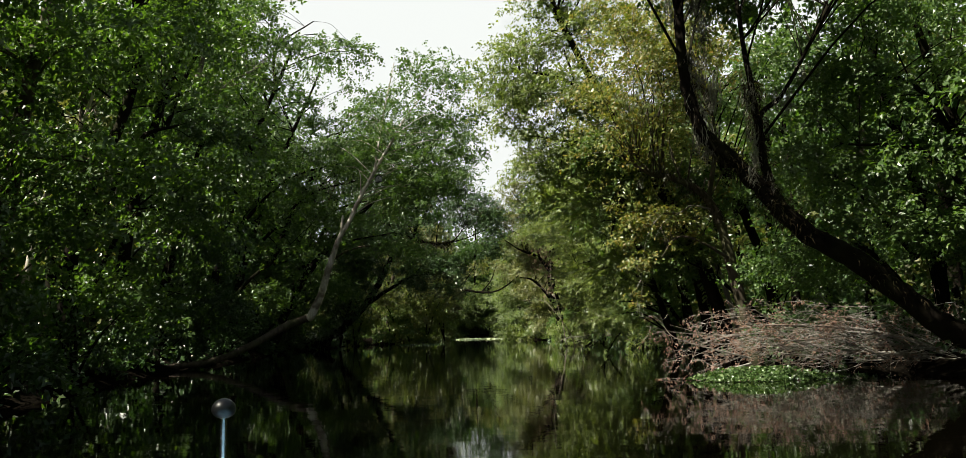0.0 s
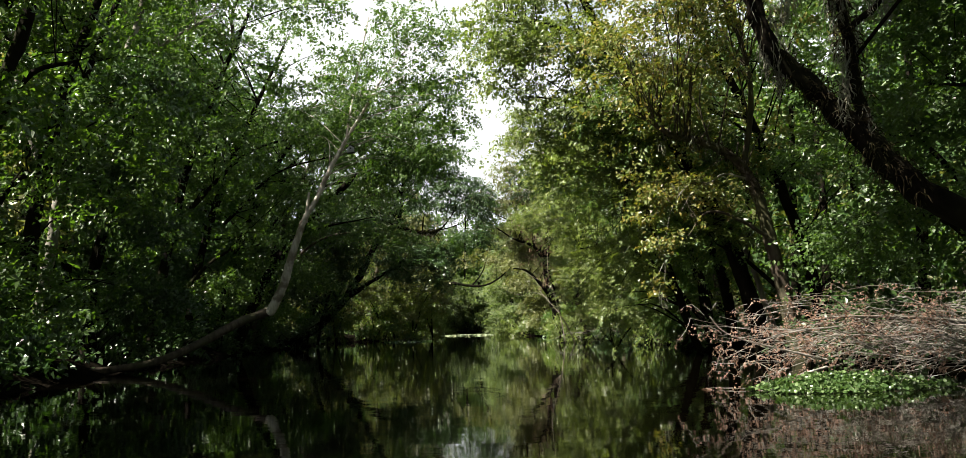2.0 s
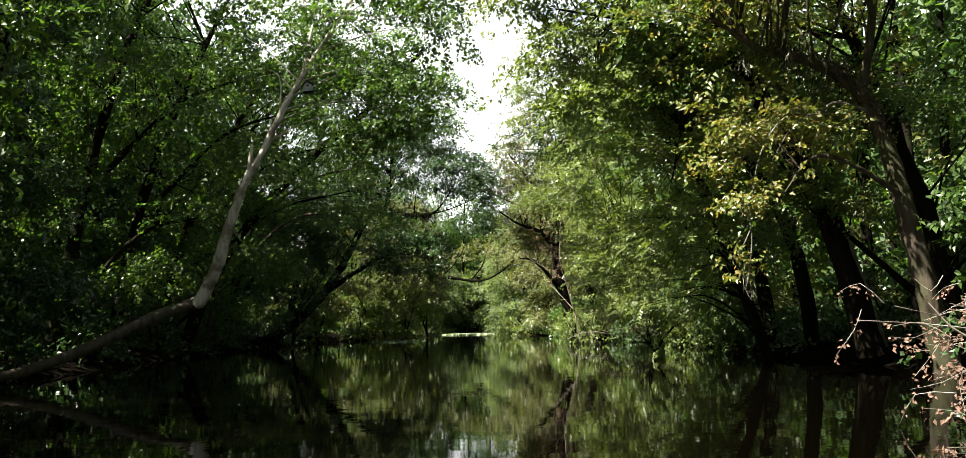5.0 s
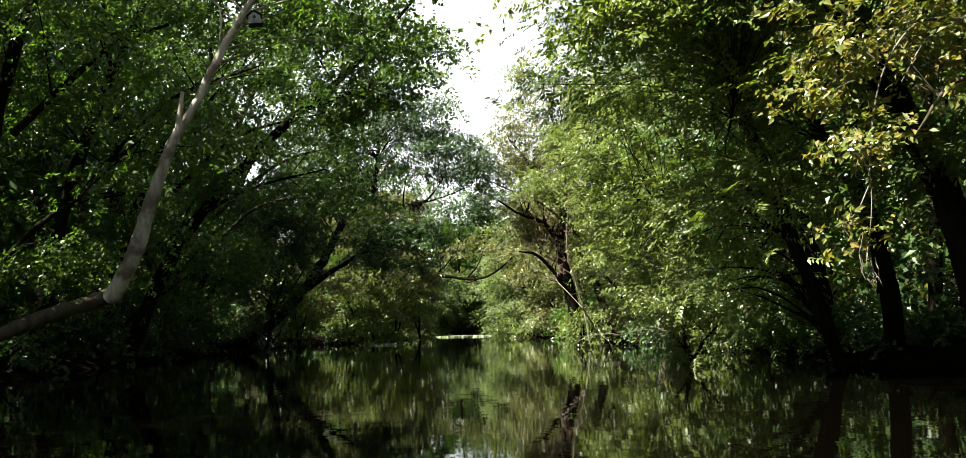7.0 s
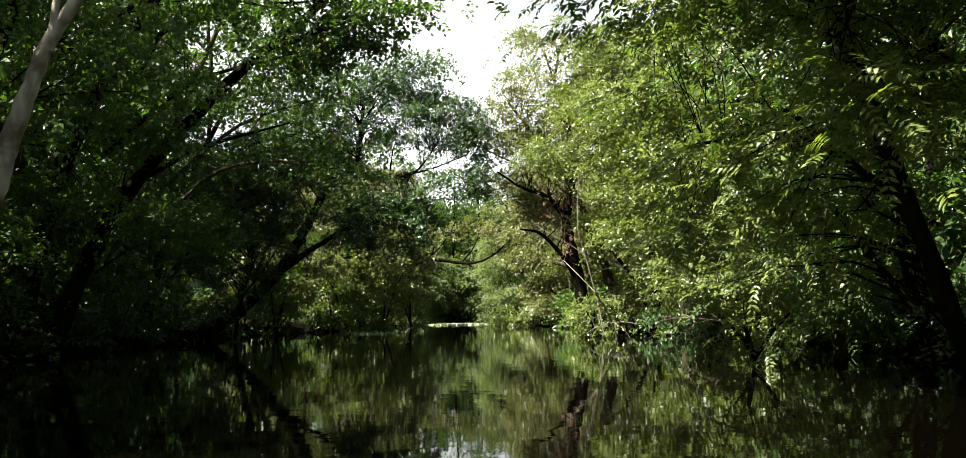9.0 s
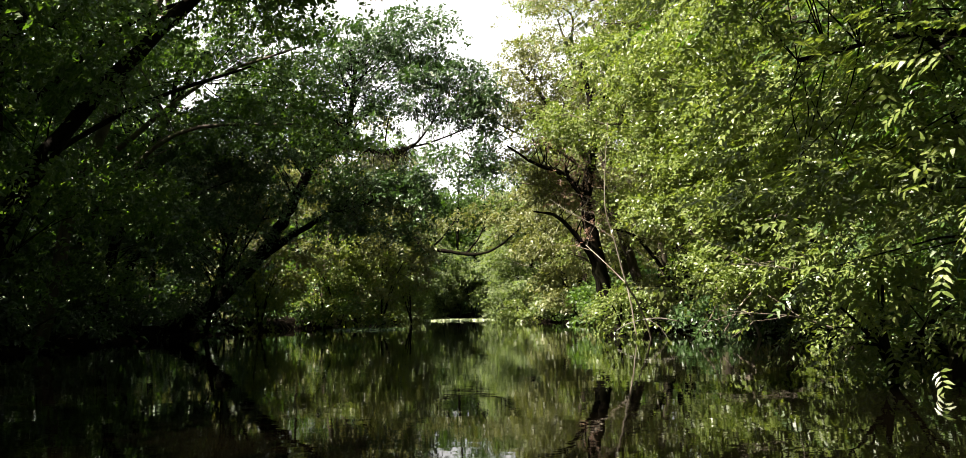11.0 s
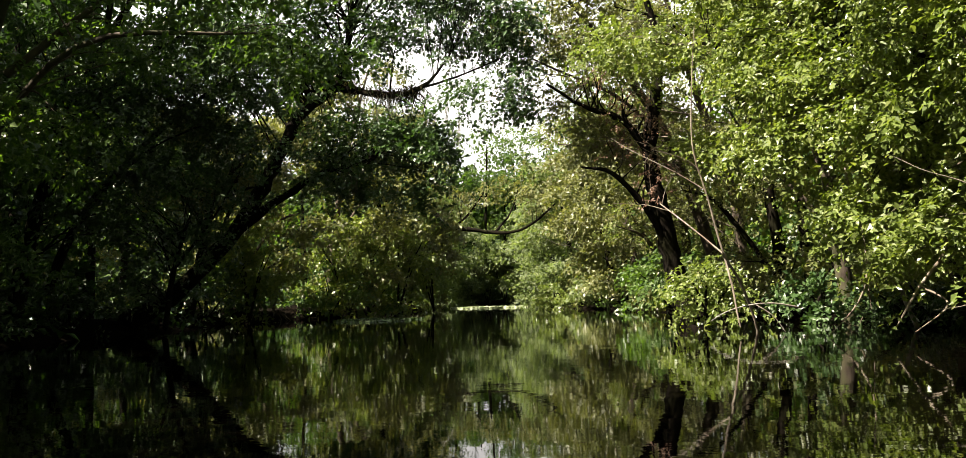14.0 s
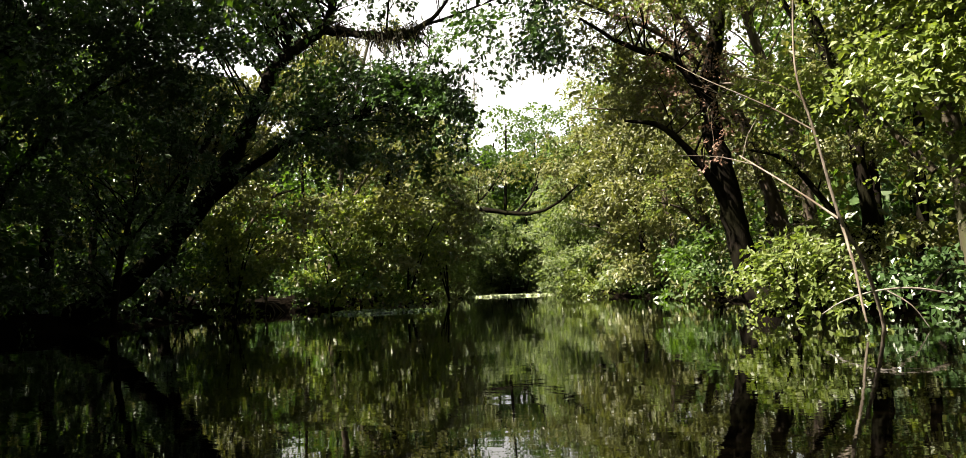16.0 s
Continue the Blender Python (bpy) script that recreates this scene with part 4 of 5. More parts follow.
def forked(start, way, length, r, depth, lines):
    """A bare branch and its side twigs, as lines."""
    p = [np.array(start)]
    d = unit(np.array(way, float))
    for _ in range(4):
        d = unit(d + rng.normal(0, 0.16, 3))
        p.append(p[-1] + d * length / 4)
    lines.append([(*q, max(r * (1 - 0.8 * i / 4), 0.004)) for i, q in enumerate(p)])
    if depth > 0:
        for i in (1, 2, 3):
            for _ in range(int(rng.integers(1, 3))):
                forked(p[i], d + rng.normal(0, 0.55, 3), length * rng.uniform(0.35, 0.6), r * 0.5, depth - 1, lines)


def dead_leaves(points, size, mat, per=4):
    w = unit(rng.normal(0, 0.6, (len(points), 3)) + np.array([-0.2, 0, -1.0]))
    return leaves(points, w, size, "broad", per)


stick_thing("dead_tree", "bleached leafless dead tree leaning out of water", "dead tree", [
    [(4.72, 43.2, -0.15, 0.025), (4.55, 43.0, 0.35, 0.026), (4.25, 42.7, 0.95, 0.026), (3.97, 42.55, 1.4, 0.024), (3.68, 42.45, 2.49, 0.020), (3.53, 42.4, 2.95, 0.016), (3.47, 42.4, 3.46, 0.013), (3.51, 42.4, 4.38, 0.010), (3.6, 42.4, 5.4, 0.006)],
    [(4.16, 42.4, 0.12, 0.016), (4.12, 42.4, 0.32, 0.017), (4.06, 42.45, 0.85, 0.019), (3.97, 42.55, 1.38, 0.019)],
    [(3.97, 42.55, 1.38, 0.017), (3.62, 43.3, 1.9, 0.014), (3.24, 44.27, 2.47, 0.013)],
    [(3.35, 44.0, 2.30, 0.009), (2.9, 44.1, 2.44, 0.006), (2.28, 43.92, 2.46, 0.004)],
    [(3.26, 44.2, 2.44, 0.007), (3.35, 44.2, 2.75, 0.006), (3.5, 44.2, 3.0, 0.003)],
    [(3.68, 42.45, 2.49, 0.012), (3.22, 42.7, 2.86, 0.009), (2.54, 43.0, 3.3, 0.006), (2.2, 43.28, 3.6, 0.004)],
    [(3.64, 42.45, 2.8, 0.009), (3.35, 42.5, 3.06, 0.006), (2.8, 42.6, 3.26, 0.004)]], BARK_DEAD, "branch")
stick_thing("fallen_branch", "bare pale branch half sunk at bank edge", "branch", [
    [(3.7, 42.6, 0.22, 0.006), (3.94, 42.6, 0.36, 0.009), (4.29, 42.6, 0.47, 0.012), (4.79, 42.6, 0.51, 0.014), (5.3, 42.6, 0.42, 0.015)],
    [(4.5, 42.6, 0.49, 0.010), (4.75, 42.5, 0.30, 0.008), (4.95, 42.5, 0.02, 0.006)]], TWIG_DEAD, "branch")
stick_thing("fallen_branch", "bare forked grey branch hanging over the water", "branch", [
    [(5.51, 41.0, 2.93, 0.018), (5.52, 41.0, 2.44, 0.018), (5.69, 41.0, 1.72, 0.017), (5.75, 41.0, 1.02, 0.016), (5.57, 41.0, 0.5, 0.014), (5.11, 41.0, 0.02, 0.008)],
    [(5.74, 41.0, 1.0, 0.010), (5.78, 41.0, 0.41, 0.006)], [(5.3, 41.0, 0.25, 0.008), (5.5, 40.9, 0.16, 0.007), (5.6, 40.9, 0.3, 0.005)]], BARK_DEAD, "branch")
stick_thing("fallen_branch", "bare grey branch drooping over the water", "branch", [
    [(6.3, 39.6, 1.8, 0.03), (6.1, 39.4, 1.2, 0.028), (5.7, 39.3, 0.75, 0.022), (5.3, 39.2, 0.2, 0.012)],
    [(5.7, 39.3, 0.75, 0.018), (5.9, 39.0, 0.5, 0.014), (5.4, 38.9, 0.15, 0.008)]], BARK_DEAD, "branch")
lines = []
for x, z in ((6.2, 0.4), (6.6, 1.2), (6.4, 2.2)):
    forked((x, 36.0, z), (-1, -0.2, 0.25), 2.2, 0.02, 1, lines)
stick_thing("dead_branch", "bare dead branches among the sunlit leaves", "branch", lines, BARK_DEAD, "branch", 5)
lines = []
for k in range(12):
    forked((4.7 + rng.normal(0, 0.5), 48.2 + 0.5 * k, 3.6 + 0.4 * k), (-1, rng.uniform(-0.6, 0.1), rng.uniform(0.0, 0.6)), rng.uniform(1.6, 2.8), 0.020, 1, lines)
stick_thing("dead_branch", "bare brown twiggy branches standing out of foliage", "branch", lines, BARK_DEAD, "branch", 5)
lines = []
for k in range(3):
    forked((6.2, 74 + k, 2.0 + k), (-1, -0.3, 0.35), 4.0, 0.05, 1, lines)
stick_thing("dead_branch", "bare dead branches among the sunlit leaves", "branch", lines, TWIG_DEAD, "branch", 5)

tree("creek_limb", "long crooked limb sagging across the far creek", [
    (-9.6, 74, 0.02, 0.22), (-9.0, 74, 3.42, 0.18), (-7.4, 73.8, 6.82, 0.14), (-5.6, 73.5, 7.62, 0.12), (-4.14, 73.0, 6.66, 0.11), (-3.3, 73.0, 5.32, 0.10), (-2.5, 73.0, 4.62, 0.095), (-1.17, 73.0, 4.32, 0.085), (0.64, 73.0, 4.14, 0.07), (2.0, 73.0, 4.62, 0.05), (3.2, 73, 5.62, 0.03)],
    [(-1.8, 73.6, 6.2, 1.2, 1.0, 0.6), (0.4, 73.6, 6.6, 1.4, 1.0, 0.8), (2.2, 73.4, 6.62, 1.4, 1.2, 1.2), (-3.2, 73.5, 7.62, 1.4, 1.4, 1.0), (-6.5, 74, 8.42, 2.0, 2.0, 1.2)], LEAF_OLIVE, BARK_DARK_SHADED,
    limbs=[[(-2.2, 73, 4.52, 0.05), (-1.4, 73.4, 5.32, 0.04), (-0.6, 73.5, 6.42, 0.02)], [(0.0, 73, 4.22, 0.05), (0.8, 73.2, 5.22, 0.035), (1.3, 73.2, 6.62, 0.02)], [(-3.0, 73, 5.02, 0.04), (-2.7, 72.8, 4.22, 0.03), (-2.9, 72.7, 3.62, 0.015)]],
    clumps=56, per_clump=9, size=0.18, group=GL, girth=1.35)

lines = []
SX, SY = -8.7, 60.6
for k in range(11):
    a = rng.uniform(0, 6.28)
    r = rng.uniform(0.35, 0.9)
    lines.append([(SX + rng.normal(0, 0.08), SY + rng.normal(0, 0.08), 0.34, 0.03), (SX + math.cos(a) * r * 0.5, SY + math.sin(a) * r * 0.5, 0.26, 0.024), (SX + math.cos(a) * r, SY + math.sin(a) * r, -0.05, 0.014)])
for k in range(4):
    x = SX + rng.normal(0, 0.18)
    lines.append([(SX, SY, 0.3, 0.028), (x, SY, 0.9, 0.02), (x + rng.normal(0.18, 0.14), SY, 1.6, 0.015), (x + rng.normal(0.35, 0.2), SY, 2.2, 0.008)])
stick_thing("root_stump", "weathered stems on bare arching roots at the waterline", "stump", lines, BARK_BROWN, "root")


def brush_pile():
    """The dry top of a fallen tree: limbs that fan out from the bank over the water, with brown leaves still on."""
    root = new("brush_pile")
    root.location = (7.0, 16.4, 0.1)
    inv = Matrix.Translation((-7.0, -16.4, -0.1))
    tagged(root, "heap of dry grey branches with curled brown leaves", "brush pile")
    lines = []
    for k in range(104):
        u = rng.uniform(0, 1)
        st = np.array([6.2 + 3.4 * u, 15.9 + 1.4 * rng.uniform(0, 1), 0.15 + 0.5 * rng.uniform(0, 1)])
        tip = st + np.array([-rng.uniform(1.6, 3.2), rng.normal(-0.3, 0.45), rng.uniform(-0.25, 0.75)])
        sag = rng.uniform(0.05, 0.45)
        mid = (st + tip) / 2 + np.array([0, rng.normal(0, 0.2), sag])
        r = 0.004 + 0.011 * rng.uniform(0, 1) ** 2
        lines.append([(*st, r), (*((st + mid) / 2 + rng.normal(0, 0.06, 3)), r * 0.9), (*mid, r * 0.75), (*((mid + tip) / 2 + rng.normal(0, 0.07, 3)), r * 0.55), (*tip, 0.003)])
    for k in range(9):
        st = (rng.uniform(7.0, 9.5), rng.uniform(15.8, 17.4), rng.uniform(0.3, 0.8))
        forked(st, (rng.uniform(-0.8, 0.5), rng.uniform(-0.3, 0.3), rng.uniform(0.4, 0.9)), rng.uniform(0.7, 1.2), 0.007, 0, lines)
    lines.append([(10.2, 18.0, 0.05, 0.06), (8.8, 17.2, 0.55, 0.05), (7.4, 16.8, 0.85, 0.035), (5.6, 16.3, 0.95, 0.02), (4.9, 16.2, 0.9, 0.01)])
    lines.append([(10.0, 17.8, 0.02, 0.07), (8.7, 17.2, 0.3, 0.06), (7.0, 16.8, 0.4, 0.04)])
    lines.append([(5.0, 15.9, 0.35, 0.02), (4.2, 15.8, 0.55, 0.016), (3.6, 15.9, 0.75, 0.01), (3.4, 16.0, 1.0, 0.005)])
    lines.append([(5.0, 15.9, 0.25, 0.02), (4.3, 15.7, 0.10, 0.016), (3.6, 15.6, -0.05, 0.01)])
    for pts in lines:
        me, _ = limb_mesh("branch", pts, TWIG_DEAD, 5, 3, 0.05)
        child("branch", me, root).matrix_parent_inverse = inv
    fine = Soup()
    tips = []
    wood = np.array([p[:3] for pts in lines for p in pts[1:]])
    for k in range(640):
        c = wood[int(rng.integers(len(wood)))] + rng.normal(0, 0.10, 3)
        d = unit(np.array([-0.8, rng.normal(-0.1, 0.6), rng.normal(0.1, 0.55)]))
        ln = rng.uniform(0.15, 0.55)
        line = smooth_path([c, c + d * ln * 0.5 + rng.normal(0, 0.05, 3), c + d * ln + np.array([0, 0, -0.2 * ln])], 2)
        line[:, 2] = np.maximum(line[:, 2], 0.02)
        v, f = tube(line, np.linspace(0.004, 0.0016, len(line)), 3)
        fine.add(v, f)
        if rng.uniform() < (0.8 if c[0] < 5.4 else 0.35):
            tips.extend(line[1:])
    child("twig", fine.mesh("twig", TWIG_DEAD, True), root, "fine dry grey twigs", "stuff").matrix_parent_inverse = inv
    tips = np.array(tips)
    v, f = dead_leaves(tips, 0.042, LEAF_DEAD, 5)
    child("dead_leaf", mesh_from("dead_leaf", v, f, LEAF_DEAD), root, "curled brown dead leaves", "stuff").matrix_parent_inverse = inv


brush_pile()


tree("overhanging_tree", "sunlit yellow-green tree spreading layered boughs over the bank", [
    (9.0, 41.4, 0.3, 0.16), (8.5, 41.3, 2.6, 0.13), (7.6, 41.2, 4.6, 0.10), (6.6, 41.2, 6.2, 0.06), (5.8, 41.2, 7.4, 0.03)],
    [(5.2, 41.6, 4.3, 1.0, 1.2, 0.5), (5.5, 40.4, 3.2, 1.0, 1.1, 0.45), (4.8, 42.6, 5.2, 1.1, 1.3, 0.6), (6.1, 39.4, 4.4, 1.1, 1.2, 0.5), (6.3, 41.0, 2.2, 1.0, 1.0, 0.45), (5.9, 41.6, 5.9, 1.3, 1.4, 0.7), (4.7, 42.0, 3.3, 0.8, 0.9, 0.4), (6.6, 40.0, 3.3, 1.0, 1.1, 0.5), (5.2, 43.4, 6.6, 1.3, 1.3, 0.7)],
    LEAF_LIME, BARK_DARK_SHADED, limbs=[[(8.5, 41.3, 2.5, 0.06), (7.4, 40.8, 3.2, 0.04), (6.0, 40.4, 3.2, 0.02)], [(8.0, 41.2, 3.8, 0.06), (7.0, 41.4, 4.5, 0.04), (5.6, 41.6, 4.8, 0.02)], [(7.8, 41.2, 4.3, 0.05), (7.2, 40.0, 5.0, 0.035), (6.8, 39.0, 5.3, 0.02)]],
    clumps=270, per_clump=13, size=0.105, group=GR, girth=0.8)

tree("ash_tree", "sunlit tree with feathered compound leaves above the bank", [
    (8.2, 26.6, 0.3, 0.11), (7.4, 26.4, 2.8, 0.09), (6.4, 26.0, 5.0, 0.07), (5.2, 25.8, 7.2, 0.04), (4.6, 25.7, 8.4, 0.02)],
    [(4.5, 25.7, 5.6, 1.0, 1.0, 0.5), (5.3, 25.2, 4.3, 1.0, 1.0, 0.5), (4.2, 26.2, 6.8, 1.1, 1.1, 0.6), (5.8, 25.0, 6.3, 1.2, 1.1, 0.6), (4.7, 26.8, 3.4, 0.9, 0.9, 0.45), (5.4, 25.4, 7.8, 1.3, 1.2, 0.7), (6.4, 25.2, 3.2, 0.9, 0.9, 0.4)],
    LEAF_LIME, BARK_GREY, limbs=[[(6.9, 26.2, 3.9, 0.04), (5.8, 25.6, 4.4, 0.03), (4.8, 25.4, 4.5, 0.012)], [(6.2, 26.0, 5.4, 0.04), (5.4, 25.8, 5.7, 0.03), (4.2, 25.8, 5.8, 0.012)]],
    clumps=120, per_clump=10, size=0.125, spread=0.34, kind="pinnate", group=GR, per=11, rounded=True, girth=0.8)

tree("bank_tree", "dark leafy tree filling the gap behind the arching tree", [
    (-11.2, 48.2, 0.2, 0.16), (-10.2, 48.0, 2.6, 0.13), (-8.6, 47.8, 4.4, 0.09), (-6.8, 47.6, 5.8, 0.04)],
    [(-6.7, 47.2, 5.0, 0.9, 0.9, 0.5), (-6.0, 48.0, 6.0, 0.9, 1.0, 0.5), (-7.6, 48.0, 5.7, 1.0, 1.0, 0.6), (-8.4, 47.6, 4.6, 1.0, 1.0, 0.5), (-7.4, 47.4, 6.9, 1.1, 1.1, 0.6)],
    LEAF_DARK, BARK_DARK_SHADED, limbs=[[(-9.4, 47.9, 3.5, 0.05), (-8.2, 47.5, 4.4, 0.035), (-6.8, 47.2, 4.9, 0.015)]],
    clumps=90, per_clump=13, size=0.11, group=GL, girth=0.8)


def floating_plants(name, label, cx, cy, rx, ry, n, size, mat, height):
    """A raft of round floating leaves on short stalks."""
    a, r = rng.uniform(0, 6.28, n), np.sqrt(rng.uniform(0, 1, n))
    wob = 1 + 0.22 * np.sin(3 * a + 1) + 0.12 * np.sin(7 * a)
    p = np.stack([cx + rx * r * wob * np.cos(a), cy + ry * r * wob * np.sin(a), 0.02 + height * rng.uniform(0, 1, n) * (1 - r ** 3)], 1)
    k = 7
    t = np.linspace(0, 2 * np.pi, k, endpoint=False)
    nrm = unit(np.array([0, -0.25, 1.0]) + rng.normal(0, 0.85, (n, 3)))
    e1 = unit(np.cross(nrm, rng.normal(0, 1, (n, 3))))
    e2 = np.cross(nrm, e1)
    s = size * rng.uniform(0.55, 1.15, (n, 1, 1)) * (1 - 0.12 * np.cos(t))[None, :, None]
    v = p[:, None] + s * (np.cos(t)[None, :, None] * e1[:, None] + np.sin(t)[None, :, None] * e2[:, None]) + nrm[:, None] * (s * 0.22)
    v = np.concatenate([p[:, None], v], 1).reshape(-1, 3)
    v[:, 2] = np.maximum(v[:, 2], 0.008)
    base = (np.arange(n) * (k + 1))[:, None, None]
    f = base + np.stack([np.zeros(k, int), 1 + np.arange(k), 1 + (np.arange(k) + 1) % k], 1)[None]
    tagged(new(name, mesh_from(name, v, f.reshape(-1, 3), mat, True)), label, "water plants", kind="stuff")


floating_plants("water_hyacinth", "raft of round bright green floating water leaves", 4.85, 15.0, 1.2, 0.5, 2700, 0.027, LEAF_WATER, 0.22)
floating_plants("water_hyacinth", "thin raft of floating plants along the far bank", -4.3, 57.0, 1.3, 1.8, 1400, 0.045, LEAF_WATER, 0.04)
floating_plants("water_lettuce", "pale bright strip of floating plants across far water", -0.4, 83.6, 2.7, 2.4, 2200, 0.07, LEAF_PALE, 0.05)


def moss(name, label, anchors, length, n):
    """Grey beards that hang from limbs: each a tapering tuft of fine curled strands."""
    soup = Soup()
    for x, y, z in anchors:
        full = length * rng.uniform(0.25, 1.0)
        drift = rng.normal(0, 0.05, 3) * np.array([1, 1, 0])
        for _ in range(n):
            u = rng.uniform(0, 0.75)
            ln = full * (1 - u) * rng.uniform(0.25, 0.8)
            p0 = np.array([x, y, z - full * u]) + drift * u + rng.normal(0, 0.055, 3) * (1.1 - u) * np.array([1, 1, 0.5])
            steps = np.cumsum(rng.normal(0, 0.022, (5, 3)) * np.array([1, 1, 0.3]), axis=0)
            line = p0 + steps + np.linspace(0, 1, 5)[:, None] * np.array([0, 0, -ln])
            v, f = tube(line, [0.004, 0.0065, 0.006, 0.0045, 0.0015], 3)
            soup.add(v, f)
    tagged(new(name, soup.mesh(name, MOSS_GREY)), label, "hanging moss", kind="stuff")


moss("hanging_moss", "grey moss veils hanging from the dark leaning tree", [(3.75 + rng.normal(0, 0.15), 14.0, z) for z in np.arange(4.3, 7.9, 0.13)] + [(4.7 + rng.normal(0, 0.08), 14 + rng.normal(0, 0.1), z) for z in np.arange(3.6, 5.6, 0.2)] + [(5.1, 14, 4.9), (5.3, 14.1, 5.1), (5.6, 14.1, 5.5)], 1.0, 30)
moss("hanging_moss", "ragged grey moss hanging from an arching limb", [(x, 49 + rng.normal(0, 0.1), 6.0) for x in np.arange(-3.3, -1.3, 0.16)] + [(-5.0 + rng.normal(0, 0.2), 50, 5.75) for _ in range(5)] + [(-3.6, 49.2, 3.95), (-3.75, 49.2, 3.95)] * 3, 1.1, 15)
moss("hanging_moss", "grey moss hanging over the turning tree", [(4.9 + rng.normal(0, 0.5), 22.5, 5.1 + rng.normal(0, 0.2)) for _ in range(9)] + [(4.2, 22.3, 1.7)], 0.7, 11)
moss("hanging_moss", "grey moss veils hanging above the far creek", [(x, 60 + rng.normal(0, 0.5), 8.3 + rng.normal(0, 0.4)) for x in np.arange(-2.6, -1.0, 0.4)], 2.0, 30)


def tufts(name, label, line, n, length, mat):
    """Shaggy tufts of fern and moss that cling along a limb (x, y, z, radius)."""
    p = smooth_path(line, 8)
    soup = Soup()
    lumps = rng.uniform(0, len(p) - 1, max(6, n // 45))
    for _ in range(n):
        i = int(np.clip(lumps[int(rng.integers(len(lumps)))] + rng.normal(0, 1.6), 0, len(p) - 1))
        out = unit(rng.normal(0, 1, 3) + np.array([0, 0, 0.25]))
        a = p[i, :3] + out * p[i, 3] * 0.8 + rng.normal(0, 0.05, 3)
        ln = length * rng.uniform(0.4, 1.2)
        way = unit(out + rng.normal(0, 0.5, 3))
        v, f = tube(np.array([a, a + way * ln * 0.6, a + way * ln + np.array([0, 0, -0.45 * ln])]), [0.006, 0.009, 0.002], 3)
        soup.add(v, f)
    tagged(new(name, soup.mesh(name, mat)), label, "fern", kind="stuff")


FERN_DRY = bark_material("dry_fern", (0.008, 0.007, 0.004), (0.045, 0.034, 0.020), 20.0, (0.03, 0.03, 0.012), 1.0, 0.05)
tufts("dry_fern", "dry brown ferns clinging along the dark leaning trunk", [(7.98, 14.0, 0.72, 0.19), (6.36, 14.0, 1.93, 0.17), (5.37, 14.0, 2.57, 0.155), (4.79, 14.0, 3.21, 0.14), (4.3, 14.0, 3.73, 0.125), (3.8, 14.0, 4.24, 0.11), (3.5, 14.0, 5.61, 0.09)], 1500, 0.13, FERN_DRY)
tufts("dry_fern", "brown ferns and moss on the fork of the dark tree", [(4.9, 14.0, 3.03, 0.10), (4.8, 14.0, 3.84, 0.09), (4.74, 14.0, 4.44, 0.08), (4.65, 14.0, 5.13, 0.06)], 600, 0.12, FERN_DRY)
tufts("dry_fern", "brown ferns clinging to the crooked grey tree", [(6.47, 22.6, 3.75, 0.12), (6.04, 22.6, 4.54, 0.11), (5.23, 22.6, 4.98, 0.08), (4.64, 22.6, 5.11, 0.06)], 700, 0.14, FERN_DRY)
tufts("dry_fern", "shaggy brown ferns along the arching limb", [(-5.2, 50.0, 5.64, 0.15), (-4.1, 50.0, 6.49, 0.12), (-3.45, 49.6, 6.2, 0.10), (-2.46, 49.2, 5.96, 0.08), (-1.76, 48.8, 6.08, 0.06)], 1000, 0.2, FERN_DRY)


# ---- birdhouse ----
def birdhouse():
    root = new("birdhouse")
    root.matrix_basis = pose(-3.32, 27.15, 5.84, 0, -8, 12) @ Matrix.Scale(0.74, 4)
    tagged(root, "weathered grey wooden birdhouse nailed to the pale tree", "birdhouse")
    wood = bark_material("weathered_board", (0.20, 0.20, 0.21), (0.42, 0.43, 0.46), 20.0, (0.16, 0.16, 0.17))
    dark = bark_material("birdhouse_roof", (0.02, 0.02, 0.02), (0.06, 0.055, 0.05), 20.0)

    def box(name, c, d, mat, bevel=0.006):
        bm = bmesh.new()
        bmesh.ops.create_cube(bm, size=1)
        bmesh.ops.scale(bm, vec=d, verts=bm.verts)
        bmesh.ops.bevel(bm, geom=bm.edges[:], offset=bevel, segments=1, affect="EDGES")
        bmesh.ops.translate(bm, vec=c, verts=bm.verts)
        return part(name, bm, mat, root)

    bm = bmesh.new()
    prof = [(-0.13, 0), (0.13, 0), (0.13, 0.17), (0, 0.27), (-0.13, 0.17)]
    for yy in (-0.10, 0.10):
        bm.faces.new([bm.verts.new((x, yy, z)) for x, z in prof])
    bm.verts.ensure_lookup_table()
    for i in range(5):
        bm.faces.new([bm.verts[i], bm.verts[(i + 1) % 5], bm.verts[5 + (i + 1) % 5], bm.verts[5 + i]])
    bmesh.ops.recalc_face_normals(bm, faces=bm.faces)
    body = part("body", bm, wood, root)
    for s in (-1, 1):
        o = box("roof_board", (0, 0, 0), (0.22, 0.28, 0.018), dark)
        o.matrix_basis = pose(s * 0.078, -0.01, 0.24, 0, s * 38, 0)
    box("floor_board", (0, -0.01, -0.012), (0.29, 0.25, 0.02), dark)
    bm = bmesh.new()
    bmesh.ops.create_cone(bm, cap_ends=True, segments=20, radius1=0.032, radius2=0.032, depth=0.012, matrix=pose(0, -0.101, 0.15, 90))
    part("entrance_hole", bm, dark, body, "round dark entrance hole")


birdhouse()


